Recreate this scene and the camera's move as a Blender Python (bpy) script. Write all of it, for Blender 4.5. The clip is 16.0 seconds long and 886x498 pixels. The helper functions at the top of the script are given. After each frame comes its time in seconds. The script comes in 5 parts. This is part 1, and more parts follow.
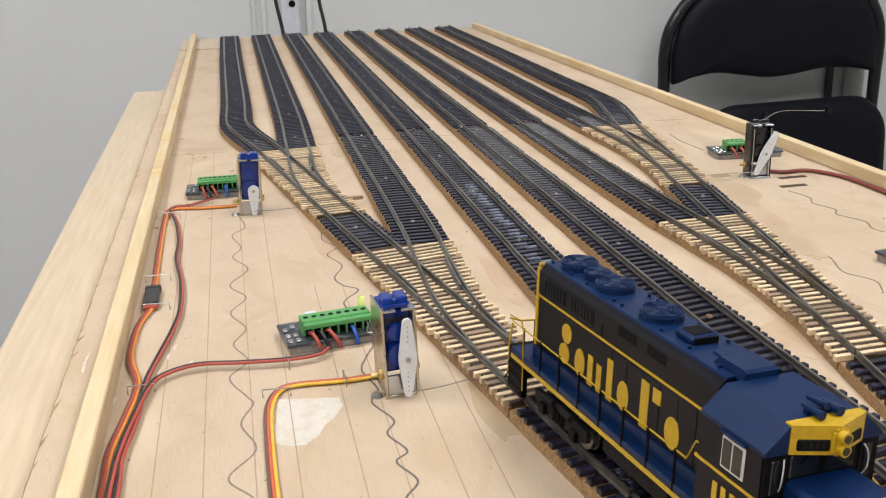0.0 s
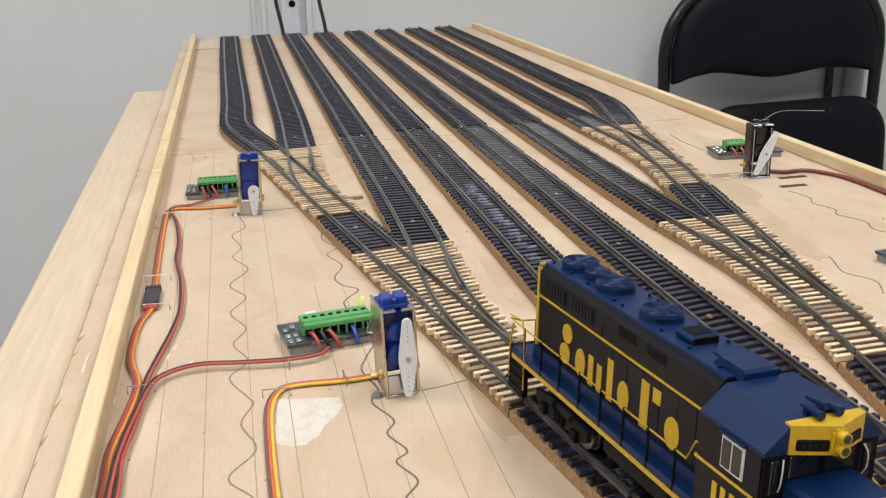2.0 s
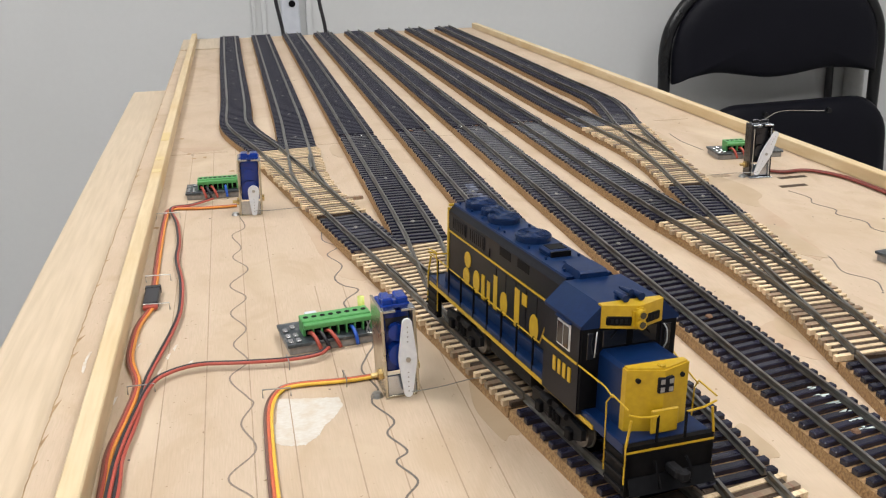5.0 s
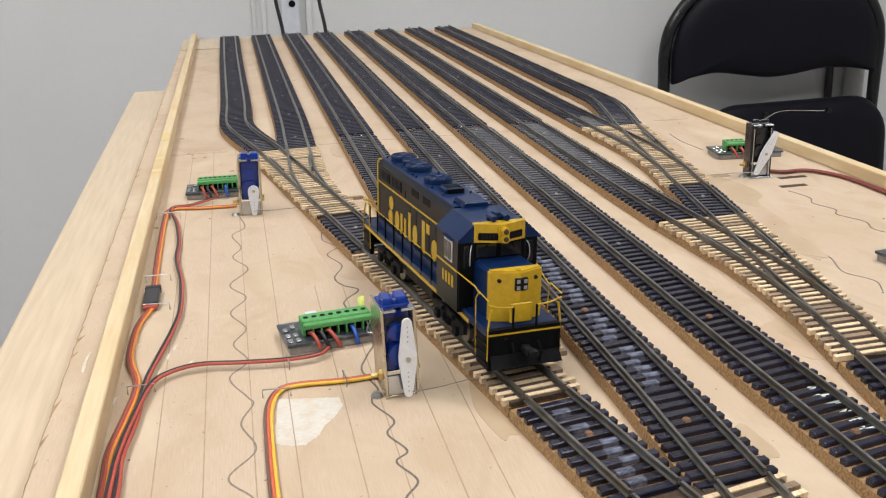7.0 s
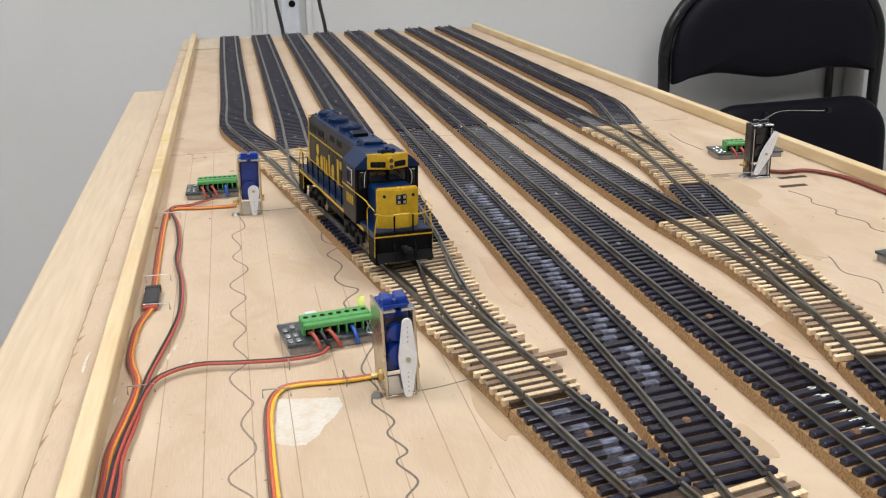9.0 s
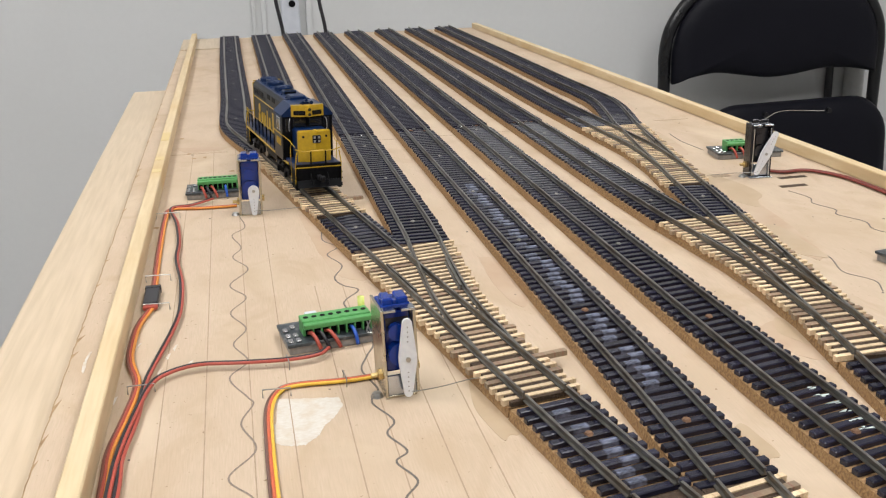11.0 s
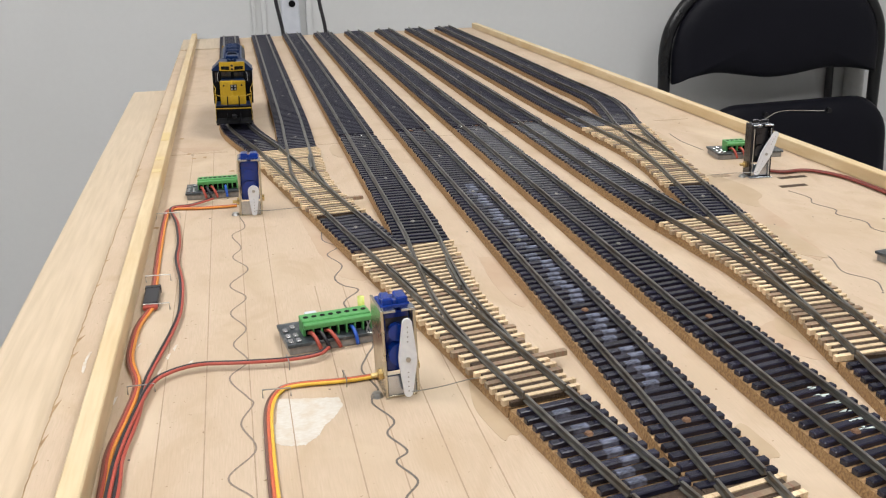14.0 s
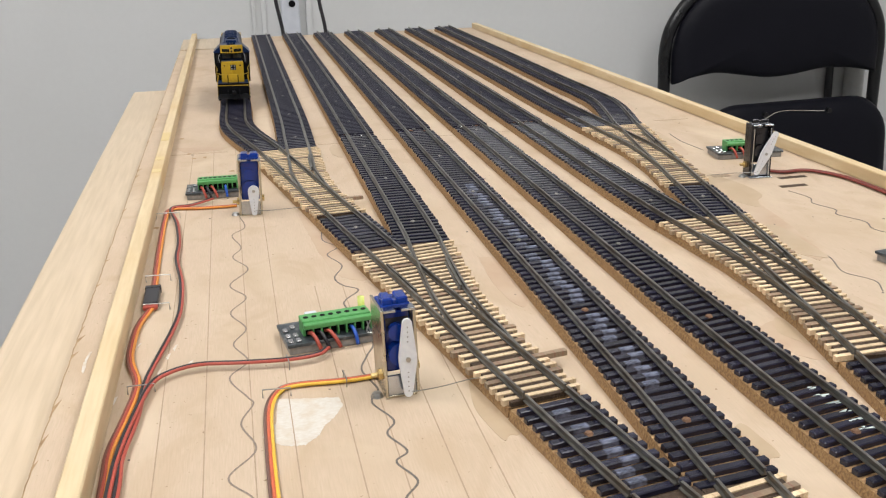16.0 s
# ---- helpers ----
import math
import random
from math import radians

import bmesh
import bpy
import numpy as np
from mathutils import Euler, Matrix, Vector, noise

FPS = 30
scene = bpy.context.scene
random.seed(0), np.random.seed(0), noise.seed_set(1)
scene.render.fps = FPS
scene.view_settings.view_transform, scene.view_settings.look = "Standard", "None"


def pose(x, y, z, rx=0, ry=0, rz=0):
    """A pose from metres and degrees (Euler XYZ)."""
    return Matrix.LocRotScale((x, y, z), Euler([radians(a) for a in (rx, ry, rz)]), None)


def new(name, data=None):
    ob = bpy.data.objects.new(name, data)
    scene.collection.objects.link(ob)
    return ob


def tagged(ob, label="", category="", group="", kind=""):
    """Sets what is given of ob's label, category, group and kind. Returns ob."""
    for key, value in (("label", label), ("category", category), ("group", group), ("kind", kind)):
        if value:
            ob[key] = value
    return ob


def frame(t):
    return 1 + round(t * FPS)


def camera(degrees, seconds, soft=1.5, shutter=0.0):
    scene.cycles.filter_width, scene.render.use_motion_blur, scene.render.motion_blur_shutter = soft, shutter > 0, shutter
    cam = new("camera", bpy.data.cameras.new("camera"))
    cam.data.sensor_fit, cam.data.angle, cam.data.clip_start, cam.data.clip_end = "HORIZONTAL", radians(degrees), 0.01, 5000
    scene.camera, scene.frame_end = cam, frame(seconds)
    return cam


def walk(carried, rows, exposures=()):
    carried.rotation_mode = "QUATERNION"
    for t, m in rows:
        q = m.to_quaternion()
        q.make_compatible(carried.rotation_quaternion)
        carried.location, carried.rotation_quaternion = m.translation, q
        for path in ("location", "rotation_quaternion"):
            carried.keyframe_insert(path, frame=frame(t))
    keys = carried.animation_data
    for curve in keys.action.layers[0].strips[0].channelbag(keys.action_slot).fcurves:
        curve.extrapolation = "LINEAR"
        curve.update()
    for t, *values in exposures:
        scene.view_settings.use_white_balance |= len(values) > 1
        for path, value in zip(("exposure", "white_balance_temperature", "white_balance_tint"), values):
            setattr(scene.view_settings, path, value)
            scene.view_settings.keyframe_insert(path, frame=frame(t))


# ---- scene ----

# ---- camera: a still hold over the near end of the board ----
cam = camera(47.42, 16.0, soft=1.2)
EYE = Vector((0.00422, 0.0, 0.18089))
R_AX, U_AX = Vector((0.97835593, -0.20464868, -0.03063637)), Vector((0.09230801, 0.29911479, 0.94974185))
B_AX = R_AX.cross(U_AX)
HOLD = Matrix(((R_AX.x, U_AX.x, B_AX.x, EYE.x), (R_AX.y, U_AX.y, B_AX.y, EYE.y), (R_AX.z, U_AX.z, B_AX.z, EYE.z), (0, 0, 0, 1)))
walk(cam, [(0, HOLD), (16.0, HOLD)], exposures=[(0, 0.0), (16.0, 0.0)])

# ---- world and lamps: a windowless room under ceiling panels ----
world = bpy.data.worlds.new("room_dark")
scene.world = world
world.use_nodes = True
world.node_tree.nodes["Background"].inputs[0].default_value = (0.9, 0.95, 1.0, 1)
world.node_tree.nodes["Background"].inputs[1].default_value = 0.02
CEIL = 1.75
FLOOR = -0.80
WALL_Y = 2.12
PANELS = [(-0.9, 0.75), (0.9, 0.75), (-0.9, -0.9), (0.9, -0.9)]


def ceiling_lamp(x, y, power):
    lamp = bpy.data.lights.new("panel_light", "AREA")
    lamp.shape, lamp.size, lamp.size_y, lamp.energy, lamp.color = "RECTANGLE", 0.58, 1.15, power, (0.965, 0.98, 1.0)
    ob = new("panel_light", lamp)
    ob.matrix_world = pose(x, y, CEIL - 0.035)


for px, py in PANELS:
    ceiling_lamp(px, py, 15.2 if px < 0 else 11.6)


# ---- materials ----
def ramp_mix(nt, fac, c1, c2):
    mix = nt.nodes.new("ShaderNodeMix")
    mix.data_type = "RGBA"
    nt.links.new(fac, mix.inputs[0])
    for socket, c in ((mix.inputs[6], c1), (mix.inputs[7], c2)):
        if isinstance(c, tuple):
            socket.default_value = (*c, 1)
        else:
            nt.links.new(c, socket)
    return mix.outputs[2]


def contrast(nt, fac, lo, hi):
    r = nt.nodes.new("ShaderNodeMapRange")
    r.inputs[1].default_value, r.inputs[2].default_value = lo, hi
    nt.links.new(fac, r.inputs[0])
    return r.outputs[0]


def noise_tex(nt, scale, stretch=(1, 1, 1), detail=5.0, distort=0.0):
    co = nt.nodes.new("ShaderNodeTexCoord")
    mp = nt.nodes.new("ShaderNodeMapping")
    mp.inputs["Scale"].default_value = stretch
    nt.links.new(co.outputs["Object"], mp.inputs[0])
    n = nt.nodes.new("ShaderNodeTexNoise")
    n.inputs["Scale"].default_value, n.inputs["Detail"].default_value = scale, detail
    n.inputs["Distortion"].default_value = distort
    nt.links.new(mp.outputs[0], n.inputs[0])
    return n.outputs[0]


def mat(name, c1, c2=None, rough=0.6, metal=0.0, grain=400.0, stretch=(1, 1, 1), stain=None, stain_scale=8.0, bump=0.15, depth=0.0004,
        vary=0.0, lo=0.35, hi=0.65, rough_var=0.15, spec=0.5, stain_lo=0.5, stain_hi=0.75):
    """c1, c2: the two tones of the fine grain; stain: a third tone in large soft patches; vary: tone change from piece to piece."""
    m = bpy.data.materials.new(name)
    m.use_nodes = True
    nt = m.node_tree
    b = nt.nodes["Principled BSDF"]
    b.inputs["Metallic"].default_value = metal
    b.inputs["Specular IOR Level"].default_value = spec
    g = noise_tex(nt, grain, stretch)
    col = ramp_mix(nt, contrast(nt, g, lo, hi), c1, c2 or tuple(v * 0.75 for v in c1))
    s = noise_tex(nt, stain_scale, detail=3.0)
    if stain:
        col = ramp_mix(nt, contrast(nt, s, stain_lo, stain_hi), col, stain)
    if vary:
        info = nt.nodes.new("ShaderNodeObjectInfo")
        hsv = nt.nodes.new("ShaderNodeHueSaturation")
        r = nt.nodes.new("ShaderNodeMapRange")
        r.inputs[3].default_value, r.inputs[4].default_value = 1 - vary, 1 + vary
        nt.links.new(info.outputs["Random"], r.inputs[0])
        nt.links.new(r.outputs[0], hsv.inputs["Value"])
        nt.links.new(col, hsv.inputs["Color"])
        col = hsv.outputs[0]
    nt.links.new(col, b.inputs["Base Color"])
    rr = nt.nodes.new("ShaderNodeMapRange")
    rr.inputs[3].default_value, rr.inputs[4].default_value = max(0.02, rough - rough_var), min(1.0, rough + rough_var)
    nt.links.new(s, rr.inputs[0])
    nt.links.new(rr.outputs[0], b.inputs["Roughness"])
    if bump:
        bp = nt.nodes.new("ShaderNodeBump")
        bp.inputs["Strength"].default_value, bp.inputs["Distance"].default_value = bump, depth
        nt.links.new(g, bp.inputs["Height"])
        nt.links.new(bp.outputs[0], b.inputs["Normal"])
    return m


def plastic(name, c, rough=0.35, clear=0.0):
    m = mat(name, c, tuple(v * 0.9 for v in c), rough, 0.0, 900, bump=0.05, rough_var=0.08)
    if clear:
        m.node_tree.nodes["Principled BSDF"].inputs["Transmission Weight"].default_value = clear
    return m


M = dict(
    board=mat("birch_plywood", (0.58, 0.447, 0.33), (0.55, 0.415, 0.298), 0.58, 0, 45, (3, 0.6, 1), (0.47, 0.345, 0.225), 9.0, 0.1, 0.0003, 0, 0.3, 0.7, 0.18, stain_lo=0.5, stain_hi=0.85),
    shelf=mat("pale_plywood", (0.64, 0.51, 0.365), (0.56, 0.44, 0.30), 0.4, 0, 45, (7, 0.35, 1), (0.57, 0.455, 0.325), 3.0, 0.08, 0.0003),
    pine=mat("pine_strip", (0.70, 0.555, 0.35), (0.62, 0.47, 0.275), 0.55, 0, 70, (5, 0.35, 3), (0.60, 0.42, 0.21), 9.0, 0.15),
    edge=mat("raw_ply_edge", (0.42, 0.28, 0.15), (0.30, 0.19, 0.10), 0.8, 0, 160, (1, 1, 8), None, 8, 0.3),
    yellow_mark=mat("yellowed_glue", (0.66, 0.50, 0.22), (0.60, 0.44, 0.18), 0.4, 0, 90, bump=0.05),
    smear=mat("pale_flux_smear", (0.62, 0.68, 0.64), (0.42, 0.48, 0.45), 0.4, 0, 900, bump=0.3),
    # near-black brown: shade put into colour between turnout ties; also fills the slots
    cork_dark=mat("gap_shade_cork", (0.075, 0.044, 0.024), (0.035, 0.021, 0.012), 0.9, 0, 900, (1, 1, 1), (0.05, 0.03, 0.016), 30, 0.8, 0.0008),
    cork=mat("cork", (0.40, 0.245, 0.11), (0.20, 0.11, 0.047), 0.9, 0, 900, (1, 1, 1), (0.34, 0.20, 0.095), 30, 0.8, 0.0008),
    tie=mat("black_plastic_tie", (0.019, 0.0185, 0.034), (0.012, 0.0115, 0.022), 0.18, 0, 700, (0.3, 2, 1), (0.016, 0.016, 0.023), 60, 0.2, 0.0002, 0.35, rough_var=0.13, spec=0.35),
    tie_pale=mat("pale_centred_tie", (0.019, 0.0185, 0.034), (0.012, 0.0115, 0.022), 0.22, 0, 700, (0.3, 2, 1), (0.016, 0.016, 0.023), 60, 0.2, 0.0002, 0.35, rough_var=0.13, spec=0.35),
    far_bed=mat("black_track_base", (0.021, 0.0205, 0.038), (0.014, 0.0135, 0.026), 0.5, 0, 300, (1, 1, 1), (0.022, 0.022, 0.029), 25, 0.3, 0.0003, rough_var=0.25, spec=0.2),
    wood_tie=mat("basswood_tie", (0.76, 0.59, 0.39), (0.60, 0.44, 0.27), 0.7, 0, 300, (0.4, 6, 4), (0.50, 0.35, 0.19), 40, 0.35, 0.0004, 0.2, stain_lo=0.55, stain_hi=0.8),
    board_tie=mat("circuit_board_tie", (0.33, 0.24, 0.155), (0.22, 0.155, 0.10), 0.45, 0, 500, (1, 1, 1), (0.28, 0.13, 0.085), 50, 0.2, 0.0003, 0.3),
    rail=mat("nickel_rail", (0.27, 0.26, 0.24), (0.17, 0.16, 0.145), 0.34, 0.85, 250, (1, 0.3, 1), (0.15, 0.12, 0.09), 30, 0.1, 0.0002, rough_var=0.12),
    solder=mat("solder", (0.62, 0.62, 0.63), (0.45, 0.45, 0.46), 0.25, 1.0, 500, bump=0.4),
    plate=mat("bright_steel_plate", (0.50, 0.53, 0.58), (0.40, 0.43, 0.48), 0.2, 1.0, 150, (1, 1, 0.2), None, 40, 0.05, 0.0002, rough_var=0.08),
    salmon=plastic("faded_red_wire", (0.62, 0.13, 0.06), 0.42),
    umber=plastic("grey_brown_wire", (0.17, 0.085, 0.065), 0.42),
    maroon=plastic("dark_red_wire", (0.22, 0.035, 0.025), 0.4),
    scraped=mat("scraped_patch_and_glint", (0.65, 0.61, 0.55), (0.60, 0.54, 0.46), 0.5, 0, 500, (1, 1.6, 1), (0.57, 0.46, 0.34), 120, 0.15, 0.0002, stain_lo=0.48, stain_hi=0.80),
    damp=mat("brown_water_stain", (0.50, 0.36, 0.245), (0.46, 0.32, 0.215), 0.55, 0, 70, (1, 0.6, 1), (0.53, 0.40, 0.285), 22, 0.08, stain_lo=0.45, stain_hi=0.62),
    rust=mat("rusty_nail", (0.26, 0.14, 0.075), (0.12, 0.06, 0.035), 0.6, 0.4, 900, bump=0.4),
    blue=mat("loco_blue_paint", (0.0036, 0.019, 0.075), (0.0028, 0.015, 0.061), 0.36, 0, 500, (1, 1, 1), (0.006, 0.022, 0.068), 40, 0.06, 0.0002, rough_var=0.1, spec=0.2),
    # the blue body's sides: shade and warm bounce light put into a dark grey
    side=mat("loco_side_shade_tint", (0.0085, 0.009, 0.014), (0.006, 0.0065, 0.010), 0.36, 0, 500, (1, 1, 1), (0.013, 0.0125, 0.015), 30, 0.06, 0.0002, rough_var=0.1, spec=0.13),
    yellow=mat("loco_yellow_paint", (0.53, 0.335, 0.012), (0.46, 0.285, 0.010), 0.42, 0, 500, (1, 1, 1), None, 30, 0.05, 0.0002, rough_var=0.08),
    black=mat("loco_black_plastic", (0.006, 0.006, 0.007), (0.004, 0.004, 0.005), 0.5, 0, 600, bump=0.1, spec=0.07),
    under=mat("loco_underframe", (0.014, 0.014, 0.016), (0.008, 0.008, 0.009), 0.6, 0, 500, (1, 1, 1), (0.02, 0.017, 0.015), 60, 0.2, spec=0.12),
    wheel=mat("wheel_steel", (0.30, 0.29, 0.28), (0.2, 0.19, 0.18), 0.35, 0.9, 300, bump=0.05),
    silver=mat("window_frame_silver", (0.62, 0.62, 0.62), (0.5, 0.5, 0.5), 0.4, 0.3, 300, bump=0.05),
    lens=mat("lamp_lens", (0.10, 0.085, 0.06), (0.06, 0.05, 0.04), 0.1, 0.4, 300, bump=0.0),
    dark_glass=plastic("dark_glazing", (0.012, 0.013, 0.016), 0.08),
    servo=plastic("translucent_blue_case", (0.006, 0.045, 0.34), 0.15, 0.3),
    servo_deep=plastic("deep_blue_case", (0.005, 0.026, 0.24), 0.15, 0.25),
    servo_dark=plastic("dark_servo_case", (0.016, 0.016, 0.02), 0.25),
    horn=mat("white_nylon", (0.74, 0.75, 0.78), (0.68, 0.69, 0.73), 0.42, 0, 500, bump=0.04),
    bracket=mat("plated_steel", (0.62, 0.58, 0.48), (0.50, 0.46, 0.37), 0.28, 1.0, 150, (1, 1, 0.2), (0.42, 0.37, 0.27), 40, 0.08, 0.0002, rough_var=0.12),
    brass=mat("brass_screw", (0.62, 0.47, 0.22), (0.45, 0.33, 0.15), 0.3, 1.0, 400, bump=0.2),
    steel=mat("steel_wire", (0.48, 0.47, 0.45), (0.34, 0.33, 0.31), 0.32, 1.0, 400, bump=0.05),
    terminal=mat("green_terminal", (0.095, 0.34, 0.10), (0.075, 0.28, 0.08), 0.45, 0, 500, bump=0.05),
    pcb=mat("dark_circuit_board", (0.045, 0.055, 0.062), (0.025, 0.03, 0.035), 0.4, 0, 600, (1, 1, 1), (0.20, 0.21, 0.22), 300, 0.2),
    standoff=mat("grey_standoff", (0.32, 0.30, 0.28), (0.22, 0.21, 0.20), 0.6, 0, 300, bump=0.1),
    red=plastic("red_wire", (0.42, 0.075, 0.05), 0.42),
    orange=plastic("orange_wire", (0.72, 0.27, 0.045), 0.42),
    yellow_wire=plastic("yellow_wire", (0.80, 0.50, 0.06), 0.42),
    brown=plastic("brown_wire", (0.20, 0.065, 0.045), 0.42),
    dark_wire=plastic("black_wire", (0.022, 0.02, 0.024), 0.4),
    blue_wire=plastic("blue_wire", (0.02, 0.09, 0.45), 0.35),
    led=plastic("pale_yellow_led", (0.78, 0.85, 0.22), 0.25),
    ink=mat("marker_ink", (0.115, 0.095, 0.085), (0.17, 0.14, 0.12), 0.7, 0, 500, bump=0.0),
    faint_ink=mat("faded_marker_ink", (0.20, 0.155, 0.125), (0.27, 0.21, 0.165), 0.7, 0, 500, bump=0.0),
    pencil=mat("pencil_line", (0.33, 0.24, 0.165), (0.42, 0.30, 0.20), 0.7, 0, 200, bump=0.0),
    glue=mat("dried_glue", (0.485, 0.362, 0.24), (0.45, 0.33, 0.21), 0.45, 0, 60, bump=0.1),
    vinyl=mat("black_vinyl", (0.0055, 0.0055, 0.0100), (0.0042, 0.0042, 0.0080), 0.5, 0, 600, (1, 1, 1), (0.0065, 0.0065, 0.0115), 6, 0.3, 0.0004, spec=0.17),
    tube=mat("black_enamel_tube", (0.005, 0.005, 0.007), (0.004, 0.004, 0.005), 0.3, 0, 300, bump=0.05),
    wall=mat("painted_wall", (0.655, 0.655, 0.655), (0.645, 0.645, 0.645), 0.75, 0, 90, (1, 1, 1), (0.62, 0.617, 0.61), 1.2, 0.04, 0.0003),
    ceiling=mat("ceiling_tile_white", (0.78, 0.78, 0.76), (0.72, 0.72, 0.70), 0.9, 0, 90, bump=0.2),
    floor=mat("grey_vinyl_floor", (0.34, 0.33, 0.31), (0.28, 0.27, 0.25), 0.55, 0, 40, (1, 1, 1), (0.3, 0.29, 0.27), 2, 0.05),
    conduit=mat("wall_conduit_paint", (0.66, 0.68, 0.74), (0.60, 0.62, 0.68), 0.4, 0, 60, bump=0.03),
    pipe=mat("painted_pipe", (0.55, 0.55, 0.54), (0.48, 0.48, 0.47), 0.5, 0, 60, bump=0.03),
)


def plywood():
    m = M["board"]
    nt = m.node_tree
    b = nt.nodes["Principled BSDF"]
    old = b.inputs["Base Color"].links[0].from_socket
    fibre = contrast(nt, noise_tex(nt, 120, (14, 0.9, 1), 6.0, 0.4), 0.35, 0.75)
    col = ramp_mix(nt, fibre, old, (0.50, 0.385, 0.27))
    blotch = contrast(nt, noise_tex(nt, 26, (1, 0.6, 1), 6.0, 1.5), 0.50, 0.80)
    col = ramp_mix(nt, blotch, col, (0.445, 0.32, 0.20))
    pale = contrast(nt, noise_tex(nt, 17, (1, 0.5, 1), 5.0, 0.8), 0.54, 0.80)
    col = ramp_mix(nt, pale, col, (0.62, 0.50, 0.36))
    speck = contrast(nt, noise_tex(nt, 420, (1, 1, 1), 2.0), 0.70, 0.76)
    col = ramp_mix(nt, speck, col, (0.30, 0.20, 0.12))
    nt.links.new(col, b.inputs["Base Color"])


plywood()


def pale_tie_centres():
    """Pale bluish patches across the middle of a tie, a little to one side on each."""
    nt = M["tie_pale"].node_tree
    b = nt.nodes["Principled BSDF"]
    old = b.inputs["Base Color"].links[0].from_socket
    co = nt.nodes.new("ShaderNodeTexCoord")
    sep = nt.nodes.new("ShaderNodeSeparateXYZ")
    nt.links.new(co.outputs["Object"], sep.inputs[0])
    info = nt.nodes.new("ShaderNodeObjectInfo")
    shift = nt.nodes.new("ShaderNodeMapRange")
    shift.inputs[3].default_value, shift.inputs[4].default_value = -0.0016, 0.0042
    nt.links.new(info.outputs["Random"], shift.inputs[0])
    away = nt.nodes.new("ShaderNodeMath")
    away.operation = "SUBTRACT"
    nt.links.new(sep.outputs[0], away.inputs[0])
    nt.links.new(shift.outputs[0], away.inputs[1])
    size = nt.nodes.new("ShaderNodeMath")
    size.operation = "ABSOLUTE"
    nt.links.new(away.outputs[0], size.inputs[0])
    band = contrast(nt, size.outputs[0], 0.0036, 0.0028)
    spots = contrast(nt, noise_tex(nt, 420, (0.5, 2.0, 1), 3.0, 0.5), 0.30, 0.66)
    both = nt.nodes.new("ShaderNodeMath")
    both.operation = "MULTIPLY"
    nt.links.new(band, both.inputs[0])
    nt.links.new(spots, both.inputs[1])
    nt.links.new(ramp_mix(nt, both.outputs[0], old, (0.185, 0.205, 0.29)), b.inputs["Base Color"])


pale_tie_centres()
glow = bpy.data.materials.new("lamp_panel_glow")
glow.use_nodes = True
glow.node_tree.nodes["Principled BSDF"].inputs["Emission Color"].default_value = (1, 0.98, 0.94, 1)
glow.node_tree.nodes["Principled BSDF"].inputs["Emission Strength"].default_value = 4.0


# ---- mesh helpers ----
def mesh_of(name, bm, material, smooth=False):
    me = bpy.data.meshes.new(name)
    bm.normal_update()
    bm.to_mesh(me)
    bm.free()
    me.materials.append(M[material] if isinstance(material, str) else material)
    if smooth:
        for f in me.polygons:
            f.use_smooth = True
    return me


def part(name, bm, material, parent, label="", smooth=False):
    ob = new(name, mesh_of(name, bm, material, smooth))
    ob.parent = parent
    return tagged(ob, label) if label else ob


def thing(name, label, category, group="", kind="", at=None):
    ob = new(name)
    ob.empty_display_size = 0.02
    if at is not None:
        ob.matrix_world = at
    return tagged(ob, label, category, group, kind)


def solid(name, bm, material, label, category="", group="", kind="", smooth=False):
    return tagged(new(name, mesh_of(name, bm, material, smooth)), label, category, group, kind)


def box(x0, x1, y0, y1, z0, z1, bevel=0.0, bm=None, seg=1, m=None):
    bm = bm or bmesh.new()
    r = bmesh.ops.create_cube(bm, size=1.0, matrix=Matrix.Translation(((x0 + x1) / 2, (y0 + y1) / 2, (z0 + z1) / 2)) @ Matrix.Diagonal((x1 - x0, y1 - y0, z1 - z0, 1)))
    vs = r["verts"]
    if bevel:
        es = list({e for v in vs for e in v.link_edges})
        out = bmesh.ops.bevel(bm, geom=es, offset=bevel, segments=seg, affect="EDGES", clamp_overlap=True)
        vs = list({v for v in out["verts"]} | {v for v in vs if v.is_valid})
    if m is not None:
        bmesh.ops.transform(bm, matrix=m, verts=[v for v in vs if v.is_valid])
    return bm


def cyl(a, b, r, r2=None, seg=12, bm=None):
    bm = bm or bmesh.new()
    a, b = Vector(a), Vector(b)
    d = b - a
    mtx = Matrix.Translation((a + b) / 2) @ d.to_track_quat("Z", "Y").to_matrix().to_4x4()
    bmesh.ops.create_cone(bm, cap_ends=True, segments=seg, radius1=r, radius2=r if r2 is None else r2, depth=d.length, matrix=mtx)
    return bm


def smooth_line(pts, n=8):
    """A Catmull-Rom line through the points."""
    pts = [Vector(q) for q in pts]
    ext = [2 * pts[0] - pts[1]] + pts + [2 * pts[-1] - pts[-2]]
    out = []
    for i in range(1, len(ext) - 2):
        a, b, c, d = ext[i - 1:i + 3]
        for k in range(n):
            t = k / n
            out.append(0.5 * ((2 * b) + (c - a) * t + (2 * a - 5 * b + 4 * c - d) * t * t + (3 * b - a - 3 * c + d) * t ** 3))
    out.append(pts[-1])
    return out


